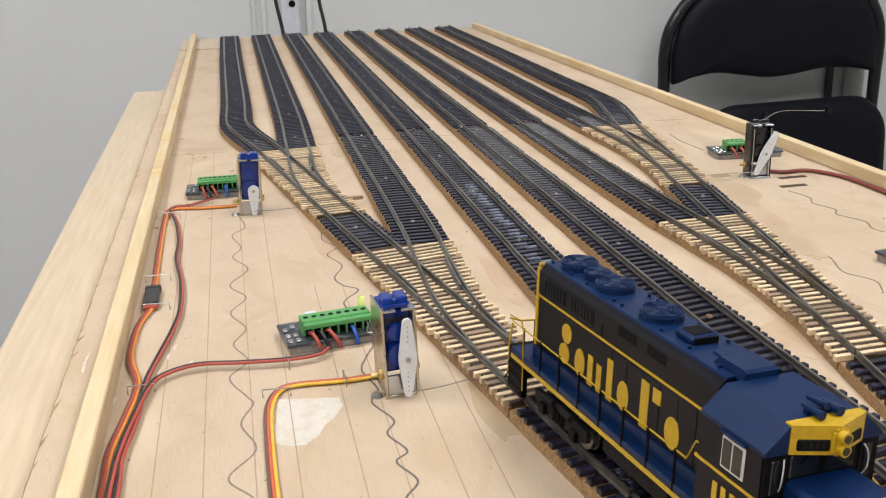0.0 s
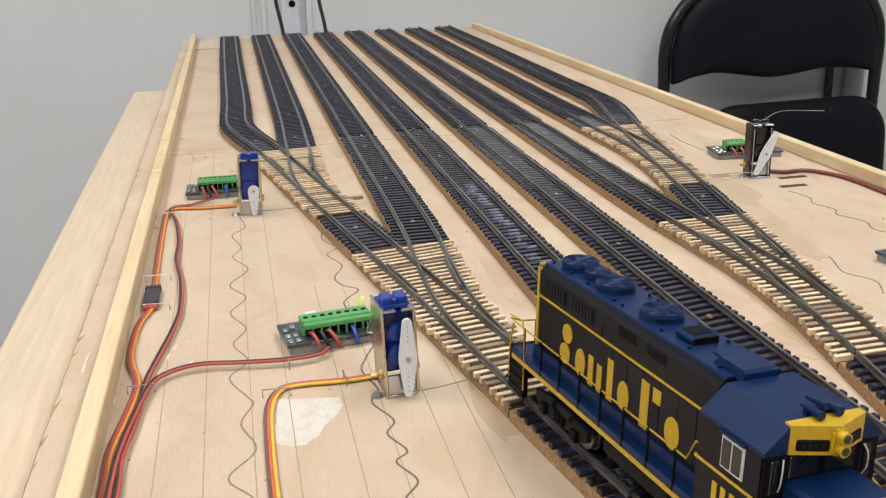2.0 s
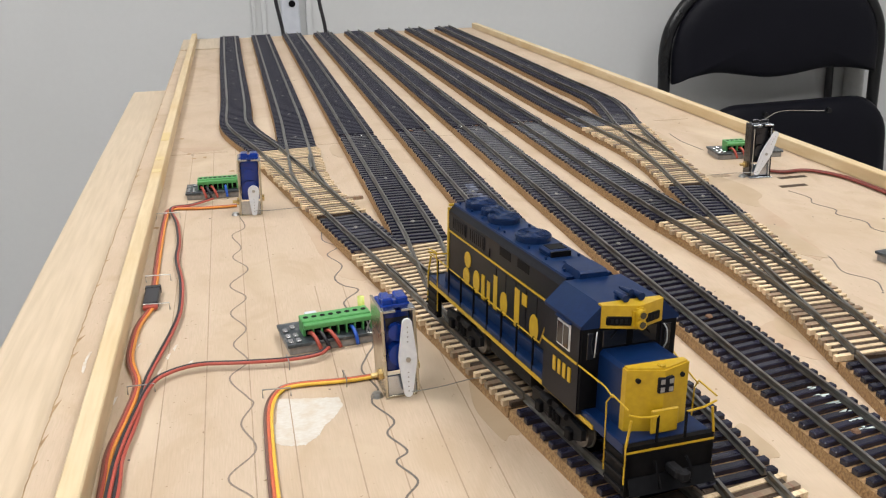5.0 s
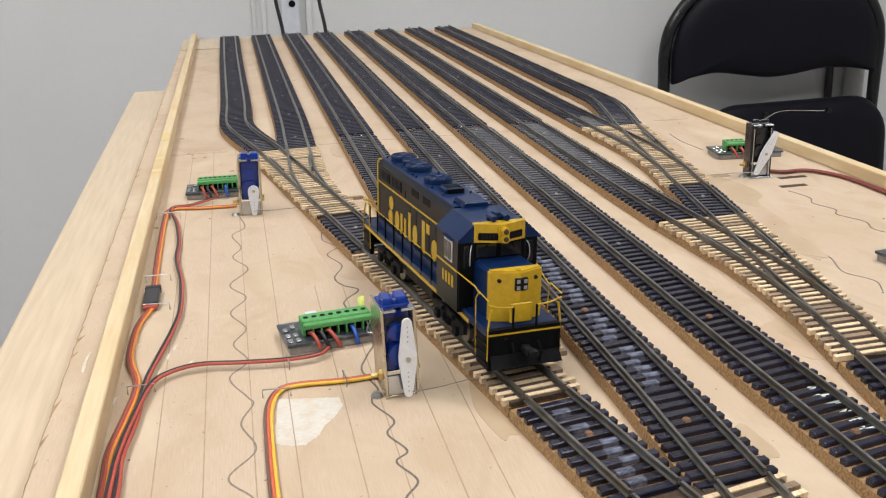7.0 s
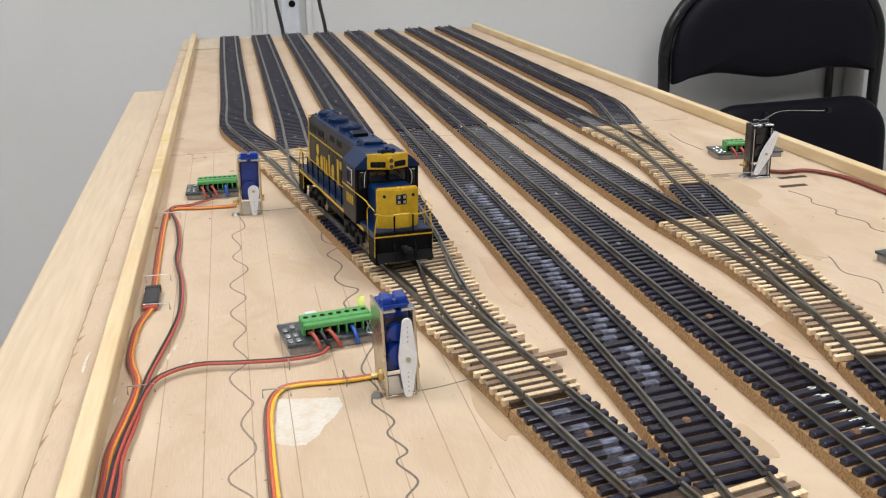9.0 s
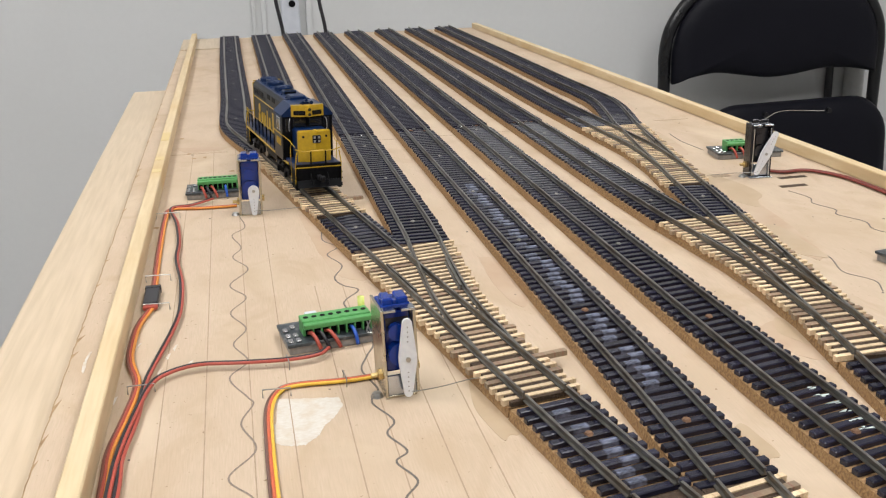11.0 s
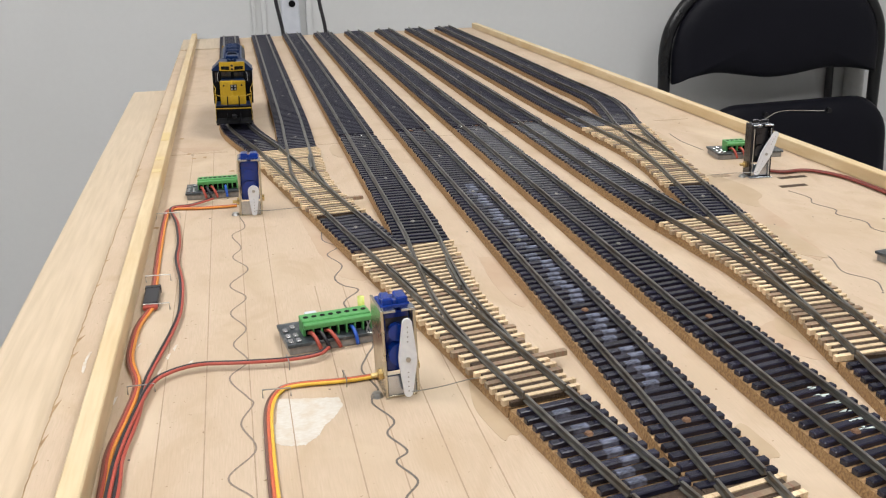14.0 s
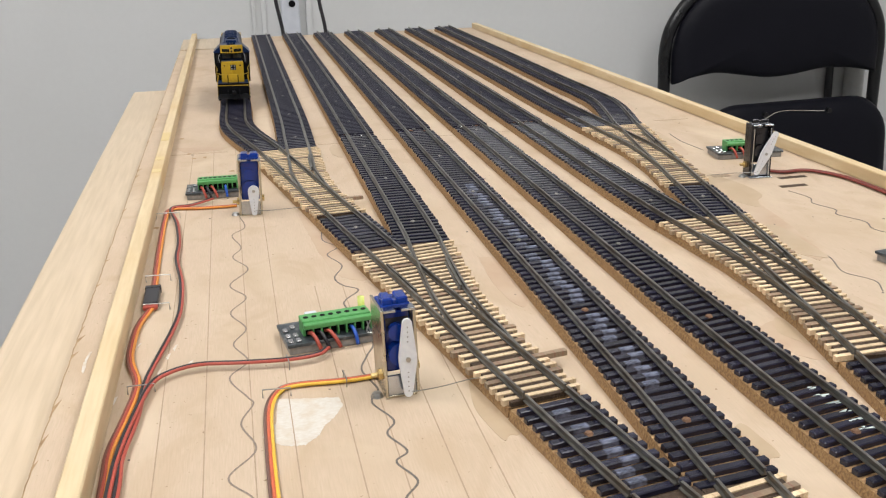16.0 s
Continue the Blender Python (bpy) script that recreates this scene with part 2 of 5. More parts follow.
def sweep(line, profile, bm=None, closed=True):
    """Sweeps a profile of (side, up) along a line of points; side is to the right of the way."""
    bm = bm or bmesh.new()
    rings = []
    for i, q in enumerate(line):
        d = (line[min(i + 1, len(line) - 1)] - line[max(i - 1, 0)]).normalized()
        side = Vector((d.y, -d.x, 0))
        side = side.normalized() if side.length > 1e-6 else Vector((1, 0, 0))
        up = side.cross(d).normalized()
        rings.append([bm.verts.new(q + side * s + up * u) for s, u in profile])
    n = len(profile)
    for r0, r1 in zip(rings, rings[1:]):
        for k in range(n):
            bm.faces.new((r0[k], r0[(k + 1) % n], r1[(k + 1) % n], r1[k]))
    bm.faces.new(rings[0][::-1])
    bm.faces.new(rings[-1])
    return bm


def tube(pts, r, seg=8, n=8, bm=None):
    line = smooth_line(pts, n) if n else [Vector(q) for q in pts]
    return sweep(line, [(r * math.cos(2 * math.pi * k / seg), r * math.sin(2 * math.pi * k / seg)) for k in range(seg)], bm)


def extrude_poly(poly, z0, z1, bm=None):
    bm = bm or bmesh.new()
    lo = [bm.verts.new((x, y, z0)) for x, y in poly]
    hi = [bm.verts.new((x, y, z1)) for x, y in poly]
    n = len(poly)
    bm.faces.new(lo[::-1])
    bm.faces.new(hi)
    for k in range(n):
        bm.faces.new((lo[k], lo[(k + 1) % n], hi[(k + 1) % n], hi[k]))
    return bm


def loft(sections, bm=None):
    """Joins closed sections (lists of points of one length), with end caps."""
    bm = bm or bmesh.new()
    rings = [[bm.verts.new(q) for q in s] for s in sections]
    n = len(rings[0])
    for r0, r1 in zip(rings, rings[1:]):
        for k in range(n):
            bm.faces.new((r0[k], r0[(k + 1) % n], r1[(k + 1) % n], r1[k]))
    bm.faces.new(rings[0][::-1])
    bm.faces.new(rings[-1])
    bmesh.ops.recalc_face_normals(bm, faces=bm.faces)
    return bm


# ---- the room ----
def room():
    x0, x1, y0, y1 = -2.6, 2.6, -2.4, WALL_Y
    t = 0.1
    solid("floor", box(x0, x1, y0, y1, FLOOR - t, FLOOR), "floor", "plain grey vinyl floor under the layout table", "floor", "", "structure")
    solid("ceiling", box(x0, x1, y0, y1, CEIL, CEIL + t), "ceiling", "white ceiling with square light panels", "ceiling", "", "structure")
    solid("wall_north", box(x0 - t, x1 + t, y1, y1 + t, FLOOR - t, CEIL + t), "wall", "plain light grey painted wall", "wall", "", "structure")
    solid("wall_south", box(x0 - t, x1 + t, y0 - t, y0, FLOOR - t, CEIL + t), "wall", "plain light grey painted wall", "wall", "", "structure")
    solid("wall_west", box(x0 - t, x0, y0, y1, FLOOR - t, CEIL + t), "wall", "plain light grey painted wall", "wall", "", "structure")
    solid("wall_east", box(x1, x1 + t, y0, y1, FLOOR - t, CEIL + t), "wall", "plain light grey painted wall", "wall", "", "structure")
    for x, y in PANELS:
        lamp = thing("ceiling_light", "flat white light panel in the ceiling", "lamp", "ceiling light panels", at=Matrix.Translation((x, y, CEIL)))
        bm = bmesh.new()
        for a in (-1, 1):
            box(a * 0.31 - 0.01, a * 0.31 + 0.01, -0.61, 0.61, -0.03, 0, bm=bm)
            box(-0.30, 0.30, a * 0.6 - 0.01, a * 0.6 + 0.01, -0.03, 0, bm=bm)
        part("frame", bm, "silver", lamp)
        part("diffuser", box(-0.30, 0.30, -0.59, 0.59, -0.02, -0.005), glow, lamp)


room()


def wall_fittings():
    # a narrow upright raceway with its round knockout, side seams, two hanging leads
    race = thing("wall_raceway", "pale bluish metal raceway with a round hole on the wall", "conduit", at=Matrix.Translation((0.124, WALL_Y, 0)))
    part("body", box(-0.018, 0.018, -0.022, 0, FLOOR, CEIL, 0.002), "conduit", race)
    part("hole", cyl((0.004, -0.0235, 0.027), (0.004, -0.02, 0.027), 0.0068, seg=20), "black", race, "dark round knockout")
    for x, w in ((-0.053, 0.005), (0.038, 0.006), (-0.073, 0.004)):
        solid("wall_trim", box(0.124 + x - w, 0.124 + x + w, WALL_Y - 0.006, WALL_Y - 0.001, FLOOR, CEIL, 0.001), "wall", "painted upright seam strip on the wall", "trim", "", "structure")
    for x, dx in ((0.094, 0.012), (0.176, 0.012)):
        pts = [(x - 0.012, 2.0, 0.30), (x - 0.008, 2.0, 0.12), (x - 0.002, 2.0, 0.04), (x + dx * 0.6, 2.0, -0.02), (x + dx, 2.0, -0.12), (x + dx, 2.02, -0.5), (x + 0.02, 2.06, FLOOR + 0.004)]
        solid("power_cable", tube(pts, 0.0035), "dark_wire", "black power cable hanging behind the board", "cable", "hanging cables", smooth=True)
    p1 = thing("wall_pipe", "grey painted pipe upright on the wall behind the chair", "pipe", at=Matrix.Translation((1.40, WALL_Y - 0.025, 0)))
    part("tube", cyl((0, 0, FLOOR), (0, 0, CEIL), 0.022, seg=20), "pipe", p1, smooth=True)
    solid("wall_cable", tube([(1.345, WALL_Y - 0.01, CEIL), (1.345, WALL_Y - 0.01, 0.0), (1.355, WALL_Y - 0.01, FLOOR)], 0.009), "dark_wire", "thick dark cable upright along the wall", "cable", smooth=True)


wall_fittings()


# ---- the table and board ----
Y_NEAR = -0.35


def far_y(x):
    return 1.7585 - 0.0767 * x


def board():
    top = extrude_poly([(-0.081, Y_NEAR), (0.436, Y_NEAR), (0.428, far_y(0.428)), (-0.076, far_y(-0.076))], -0.018, 0.0)
    b = solid("layout_board", top, "board", "pale plywood layout board with pencil lines and glue stains", "board")
    part("end_batten", extrude_poly([(-0.0755, far_y(-0.0755) - 0.15), (-0.005, far_y(-0.005) - 0.15), (-0.005, far_y(-0.005)), (-0.0755, far_y(-0.0755))], 0.0002, 0.0012), "shelf", b, "lighter wood insert at the far end")
    rnd = random.Random(5)
    # pencilled grid
    for x in (-0.0365, -0.0195, -0.0017, 0.0132, 0.0345, 0.0487, 0.0663, 0.081):
        part("pencil_line", box(x - 0.00022, x + 0.00022, 0.18, 0.86 if x < 0.02 else 0.50, 0.0, 0.00008), "pencil", b)
    for xa, xb, dy in ((-0.055, -0.008, 0.0), (0.068, 0.088, 0.001), (0.118, 0.138, 0.0015), (0.168, 0.190, 0.001), (0.218, 0.240, 0.0), (0.372, 0.405, -0.002)):
        part("board_seam", extrude_poly([(xa, 0.8520 + dy), (xb, 0.8505 + dy), (xb, 0.8517 + dy), (xa, 0.8530 + dy)], 0.0, 0.0001), "pencil", b, "hairline seam in the plywood")
    # torn veneer along the open edge
    ex = lambda y: -0.0805 + 0.0028 * max(0.0, y)
    part("veneer_edge", sweep([Vector((ex(y) + 0.0002 + rnd.uniform(-0.0003, 0.0003), y, 0.0)) for y in [-0.2 + 0.006 * k for k in range(300)]], [(-0.0002, 0), (0.0002, 0), (0.0002, 0.0001), (-0.0002, 0.0001)]), "edge", b, "dark chipped veneer edge")
    for k in range(32):
        y, ln, w = rnd.uniform(0.2, 1.2), rnd.uniform(0.004, 0.020), rnd.uniform(0.0006, 0.0026)
        part("torn_veneer", extrude_poly([(ex(y), y), (ex(y) + w, y + ln * 0.8), (ex(y) + w * 1.3, y + ln), (ex(y), y + ln * 0.6)], 0.0, 0.00013), "edge", b)
    rnd = random.Random(5)
    for k in range(60):
        x, y = rnd.uniform(-0.05, 0.40), rnd.uniform(0.28, 1.5)
        part("scuff", cyl((x, y, 0), (x, y, 0.00012), rnd.uniform(0.0004, 0.0010), seg=7), "ink", b)
    for x, y, rx, ry in ((0.081, 0.822, 0.0065, 0.022), (0.243, 0.378, 0.010, 0.018), (0.304, 0.50, 0.010, 0.035), (0.325, 0.62, 0.014, 0.05), (0.172, 0.292, 0.006, 0.014), (0.09, 0.345, 0.006, 0.03), (0.342, 0.80, 0.014, 0.05)):
        ph = rnd.uniform(0, 6)
        poly = [(x + rx * math.cos(a) * (1 + 0.16 * math.sin(3 * a + ph)), y + ry * math.sin(a) * (1 + 0.14 * math.sin(4 * a + ph))) for a in [k * math.pi / 24 for k in range(48)]]
        part("glue_stain", extrude_poly(poly, 0, 0.00015), "glue", b)
    for x, y in ((-0.0398, 0.8533), (-0.0352, 0.8342), (-0.0266, 0.8355), (-0.0482, 0.9211), (-0.0538, 0.6365), (-0.0056, 0.7792)):
        poly = [(x + 0.0022 * math.cos(a) * rnd.uniform(0.5, 1.3), y + 0.0026 * math.sin(a) * rnd.uniform(0.4, 1.2)) for a in [j * math.pi / 5 for j in range(10)]]
        part("chip", extrude_poly(poly, 0, 0.0001), "edge", b, "small dark chip in the veneer")
    # glue drips by the leads; their glints are painted as pale streaks
    for xa, ya, xb, yb in ((-0.0724, 0.4309, -0.072, 0.42), (-0.0712, 0.4413, -0.0721, 0.4321), (-0.0499, 0.4451, -0.0514, 0.4389), (-0.0389, 0.4137, -0.0398, 0.4087), (-0.0361, 0.4295, -0.0368, 0.4247), (-0.0335, 0.4391, -0.0343, 0.4341), (-0.026, 0.4192, -0.0269, 0.4164), (-0.0554, 0.3904, -0.056, 0.3849)):
        poly = [(xa - 0.0005, ya), (xa + 0.0006, ya + 0.001), (xb + 0.0008, (ya + yb) / 2), (xb + 0.0003, yb - 0.001), (xb - 0.0006, yb + 0.001)]
        part("glue_drip", extrude_poly(poly, 0, 0.00025), "scraped", b, "dried glue drip with its glint painted pale")
    # brown stains beside the tracks
    for outline in ([(0.0358, 0.640), (0.0500, 0.640), (0.0540, 0.600), (0.0600, 0.5477), (0.0660, 0.508), (0.0560, 0.503), (0.0475, 0.5165), (0.0440, 0.540), (0.041, 0.5641), (0.0385, 0.60)],
                    [(0.318, 0.640), (0.326, 0.628), (0.328, 0.590), (0.323, 0.545), (0.316, 0.500), (0.309, 0.470), (0.300, 0.470), (0.300, 0.56)],
                    [(0.335, 0.880), (0.352, 0.870), (0.356, 0.800), (0.349, 0.730), (0.338, 0.715), (0.330, 0.76)],
                    [(0.222, 0.385), (0.240, 0.392), (0.248, 0.372), (0.243, 0.350), (0.228, 0.352)],
                    [(0.128, 0.520), (0.136, 0.515), (0.139, 0.470), (0.131, 0.440), (0.125, 0.47)],
                    [(-0.052, 0.880), (-0.020, 0.876), (-0.012, 0.862), (-0.040, 0.858)],
                    [(0.112, 0.372), (0.122, 0.360), (0.128, 0.335), (0.121, 0.330), (0.115, 0.345)]):
        line = smooth_line([(x, y, 0) for x, y in outline + outline[:1]], 6)[:-1]
        part("damp_stain", extrude_poly([(q.x + rnd.uniform(-0.0005, 0.0005), q.y + rnd.uniform(-0.001, 0.001)) for q in line], 0, 0.0001), "damp", b, "brown stain in the plywood")
    for x0, x1, y, w in ((0.3708, 0.3915, 0.6270, 0.0024), (0.3600, 0.3795, 0.6060, 0.0026), (0.330, 0.343, 0.6465, 0.0032)):
        part("slot", box(x0, x1, y - w, y + w, 0.0, 0.0002), "cork_dark" if w < 0.003 else "board_tie", b, "routed slot beside the servo")
    # drawn wavy lines that mark the wire runs
    waves = ([(-2, 648), (1, 621), (-7, 605), (-2, 579), (-7, 561), (1, 538), (-9, 514), (-1, 493), (-9, 473), (-2, 451), (-8, 433), (-2, 413), (-10, 397), (-3, 377), (-1, 370), (-6, 354), (-1, 333), (-11, 315), (-3, 300), (-2, 286)],
             [(48, 603), (46, 579), (53, 563), (46, 550), (52, 529), (46, 510), (49, 497), (56, 488), (48, 475), (47, 464), (54, 422), (49, 404), (45, 390), (49, 370), (45, 359), (51, 342), (47, 332), (52, 318), (47, 311), (52, 297), (46, 286), (48, 270)],
             [(360, 595), (364, 576), (359, 563), (364, 546), (359, 536), (366, 518), (362, 504), (366, 490), (362, 476)],
             [(313, 529), (308, 517), (312, 496), (308, 478), (310, 465), (305, 449), (304, 440), (311, 426), (306, 412)],
             [(362, 793), (359, 763), (360, 744), (361, 726)])
    for k, (w, width) in enumerate(zip(waves, (0.00036, 0.00042, 0.00042, 0.00036, 0.0005))):
        line = smooth_line([(x / 1000, y / 1000, 0.00006) for x, y in w], 8)
        part("wavy_line", sweep(line, [(-width, -0.00006), (width, -0.00006), (width, 0.00006), (-width, 0.00006)]), "faint_ink" if k == 0 else "ink", b, "hand-drawn dark wavy line")
    # white scrap stuck to the board
    poly = [(0.0016, 0.3413), (0.0079, 0.3339), (0.0115, 0.3321), (0.0165, 0.3316), (0.0225, 0.3379), (0.0245, 0.3441), (0.0288, 0.350), (0.0335, 0.3595), (0.0328, 0.3673), (0.022, 0.369), (0.0084, 0.3719), (0.0073, 0.3511), (0.0029, 0.3468)]
    ragged = []
    for (ax, ay), (bx, by) in zip(poly, poly[1:] + poly[:1]):
        for k in range(9):
            ragged.append((ax + (bx - ax) * k / 9 + rnd.uniform(-0.0002, 0.0002), ay + (by - ay) * k / 9 + rnd.uniform(-0.0004, 0.0004)))
    solid("scraped_patch", extrude_poly(ragged, 0.00002, 0.00006), "scraped", "mottled white scraped patch on the plywood", "stain")
    for x0, x1, lab in ((-0.0648, -0.0568, "pine edge strip with yellowed marks along the board"), (0.4085, 0.4165, "pine edge strip along the far side of the board")):
        far = far_y(x0) - 0.01
        bm = box(x0, x1, Y_NEAR + 0.02, far, 0.0, 0.0115 if x0 < 0 else 0.0090, 0.0006)
        if x0 < 0:
            for v in bm.verts:
                v.co.x += 0.0024 * v.co.y
        if x0 > 0:
            for v in bm.verts:
                v.co.x += 0.020 * max(0.0, (0.8 - v.co.y)) / 0.25 * 0.25
        strip = solid("edge_strip", bm, "pine", lab, "wood strip", "edge strips")
        if x0 > 0:
            for y, r in ((0.47, 0.0012), (0.705, 0.0009), (1.02, 0.0014), (1.31, 0.0010)):
                kx = (x0 + x1) / 2 + 0.020 * max(0.0, 0.8 - y)
                part("knot", cyl((kx, y, 0.0088), (kx, y, 0.0091), r, seg=10), "yellow_mark", strip, "small yellow-brown knot")
        if x0 < 0:
            for y, ln in ((0.86, 0.035), (0.785, 0.012), (0.745, 0.010)):
                sx = 0.0024 * y
                part("yellow_mark", box(x0 + sx + 0.0006, x1 + sx - 0.0006, y, y + ln, 0.0114, 0.0116), "yellow_mark", strip, "yellowed glue mark")
    legs = thing("table", "wooden table with pale plywood top under the board", "table")
    part("tabletop", box(-0.126, 0.30, Y_NEAR - 0.1, 1.345, -0.040, -0.0185, 0.002), "shelf", legs, "pale plywood top")
    for x in (-0.05, 0.36):
        part("rail", box(x - 0.02, x + 0.02, Y_NEAR, 1.70, -0.13, -0.0405), "pine", legs)
        for y in (0.0, 1.30):
            part("leg", box(x - 0.018, x + 0.018, y - 0.018, y + 0.018, FLOOR, -0.13), "pine", legs)


board()

# ---- track plan ----
SP = 0.0508
HALF = 0.00886
RAIL_Z = 0.0093
MIRROR = 7 * SP
CORK_H = 0.0042
TIE_TOP = 0.0066


def lad_x(y):
    return 0.1224 - 0.1745 * (y - 0.256)


def flip(pts):
    """The same plan for the opposite ladder, which opens a little wider at its near end."""
    return [(MIRROR - x + (0.009 * max(0.0, 0.63 - y) if x < 0.1485 else 0.0), y) for x, y in pts]


LADDER = [(lad_x(y), y) for y in (-0.30, -0.1, 0.1, 0.25, 0.34, 0.45, 0.54, 0.61, 0.70, 0.78)]
BEND0 = [(0.0210, 0.826), (0.0133, 0.867), (0.0056, 0.905), (0.0012, 0.942), (0.0006, 0.985), (0.0014, 1.03), (0.0016, 1.1), (0.0008, 1.25)]
DIV1 = [(lad_x(0.345), 0.345), (0.1018, 0.375), (0.0998, 0.398), (0.0978, 0.420), (0.0966, 0.456), (0.0985, 0.506), (0.1004, 0.540)]
DIV2 = [(lad_x(0.62), 0.62), (0.0525, 0.657), (0.0490, 0.690), (0.0465, 0.725), (0.0470, 0.755), (0.0480, 0.792), (0.0489, 0.832)]


def path3(pts, z, n=10):
    return smooth_line([(x, y, z) for x, y in pts], n)


def offset(line, d):
    out = []
    for i, q in enumerate(line):
        t = (line[min(i + 1, len(line) - 1)] - line[max(i - 1, 0)]).normalized()
        out.append(q + Vector((t.y, -t.x, 0)) * d)
    return out


RAIL_PROFILE = [(-0.00115, 0), (0.00115, 0), (0.00115, 0.0004), (0.0003, 0.0007), (0.0003, 0.0018), (0.00055, 0.0020), (0.00055, 0.0027), (-0.00055, 0.0027), (-0.00055, 0.0020), (-0.0003, 0.0018), (-0.0003, 0.0007), (-0.00115, 0.0004)]


def rail(line, parent, name="rail", drop=0.0):
    part(name, sweep([q + Vector((0, 0, TIE_TOP - drop)) for q in line], RAIL_PROFILE), "rail", parent)


def cork(line, parent, lift=0.0, w=0.0152, material="cork"):
    prof = [(-w - 0.0010, 0), (w + 0.0010, 0), (w + 0.0002, CORK_H + lift), (-w - 0.0002, CORK_H + lift)]
    part("cork_roadbed", sweep(line, prof), material, parent, "crumbly brown cork roadbed")


def tie_mesh(name, length, w, z0, z1, material, bev=0.0004):
    return mesh_of(name, box(-length / 2, length / 2, -w / 2, w / 2, z0, z1, bev), material)


TIE = tie_mesh("tie", 0.0305, 0.0034, CORK_H, TIE_TOP, "tie")
TIE_PALE = tie_mesh("tie", 0.0305, 0.0034, CORK_H, TIE_TOP, "tie_pale")
TIE_FAR = tie_mesh("tie", 0.0304, 0.0042, CORK_H, TIE_TOP, "far_bed", 0.0)
UNIT_WOOD = tie_mesh("wood_tie", 1.0, 0.0023, CORK_H, TIE_TOP, "wood_tie", 0.0)
UNIT_BOARD = tie_mesh("circuit_tie", 1.0, 0.0030, CORK_H, TIE_TOP - 0.0001, "board_tie", 0.0)
NAIL = mesh_of("nail", cyl((0, 0, TIE_TOP - 0.0002), (0, 0, TIE_TOP + 0.0006), 0.0019, 0.0013, seg=12), "rust")
NAIL_BRIGHT = mesh_of("nail", cyl((0, 0, TIE_TOP - 0.0002), (0, 0, TIE_TOP + 0.0005), 0.0016, 0.0011, seg=12), "rail")
PITCH = 0.00655
FAR_TIES = 0.86


def put(name, me, parent, x, y, turn, sx=1.0, z=0.0):
    ob = new(name, me)
    ob.parent = parent
    ob.location, ob.rotation_euler, ob.scale = (x, y, z), (0, 0, turn), (sx, 1, 1)
    return ob


def resample(line, step, start=0.0):
    out, need, run = [], start, 0.0
    for a, b in zip(line, line[1:]):
        seg = (b - a).length
        while need <= run + seg:
            out.append((a.lerp(b, (need - run) / seg), (b - a).normalized()))
            need += step
        run += seg
    return out


def plain_track(pts, label, skew=0.0, lift=0.0, seed=1, joint=False, pale_span=(0.0, 0.0)):
    """Flexible track on cork: single ties near by, a close row of ties on a black base far off."""
    tr = thing("track", label, "track", "yard tracks")
    line = path3(pts, 0.0)
    cork(line, tr, lift)
    rail(offset(line, -HALF), tr)
    rail(offset(line, HALF), tr)
    rnd = random.Random(seed)
    far_line = [q for q in line if q.y >= FAR_TIES - 0.02]
    nail = 6
    rows = resample(line, PITCH, 0.002)
    for k, (q, d) in enumerate(rows):
        sk = radians(skew) * max(0.0, min(1.0, (0.62 - q.y) / 0.2))
        turn = math.atan2(-d.x, d.y) + sk + rnd.uniform(-0.012, 0.012)
        if joint and FAR_TIES - 0.014 < q.y < FAR_TIES:
            put("joint_tie", TIE, tr, q.x, q.y, turn, 0.97, -0.0008)
        elif q.y < FAR_TIES:
            put("tie", TIE_PALE if pale_span[0] < q.y < pale_span[1] and rnd.random() < 0.85 else TIE, tr, q.x + rnd.uniform(-0.0003, 0.0003), q.y, turn, rnd.uniform(0.985, 1.015))
        else:
            put("tie", TIE_FAR, tr, q.x, q.y, turn)
        if joint and FAR_TIES - 0.0105 < q.y < FAR_TIES - 0.0035:
            for s in (-HALF, HALF):
                part("rail_joiner", box(q.x + s - 0.0013, q.x + s + 0.0013, q.y - 0.006, q.y + 0.006, TIE_TOP, TIE_TOP + 0.0012, 0.0003), "solder", tr, "bright rail joiner")
            for j in range(7):
                bx, by = q.x + rnd.uniform(-0.012, 0.012), q.y + rnd.uniform(-0.006, 0.006)
                bm = bmesh.new()
                bmesh.ops.create_icosphere(bm, subdivisions=1, radius=rnd.uniform(0.0005, 0.0012), matrix=Matrix.Translation((bx, by, TIE_TOP - 0.0002)) @ Matrix.Diagonal((1.6, 1, 0.5, 1)))
                part("solder_blob", bm, "solder" if j % 2 else "rust", tr)
        if k % 17 == nail:
            put("nail", NAIL if q.y < 0.5 else NAIL_BRIGHT, tr, q.x, q.y, 0)
    if len(far_line) > 2:
        prof = [(-0.0148, CORK_H), (0.0148, CORK_H), (0.0146, TIE_TOP - 0.0006), (-0.0146, TIE_TOP - 0.0006)]
        part("tie_web", sweep(far_line, prof), "far_bed", tr, "black web between the ties")
    return tr


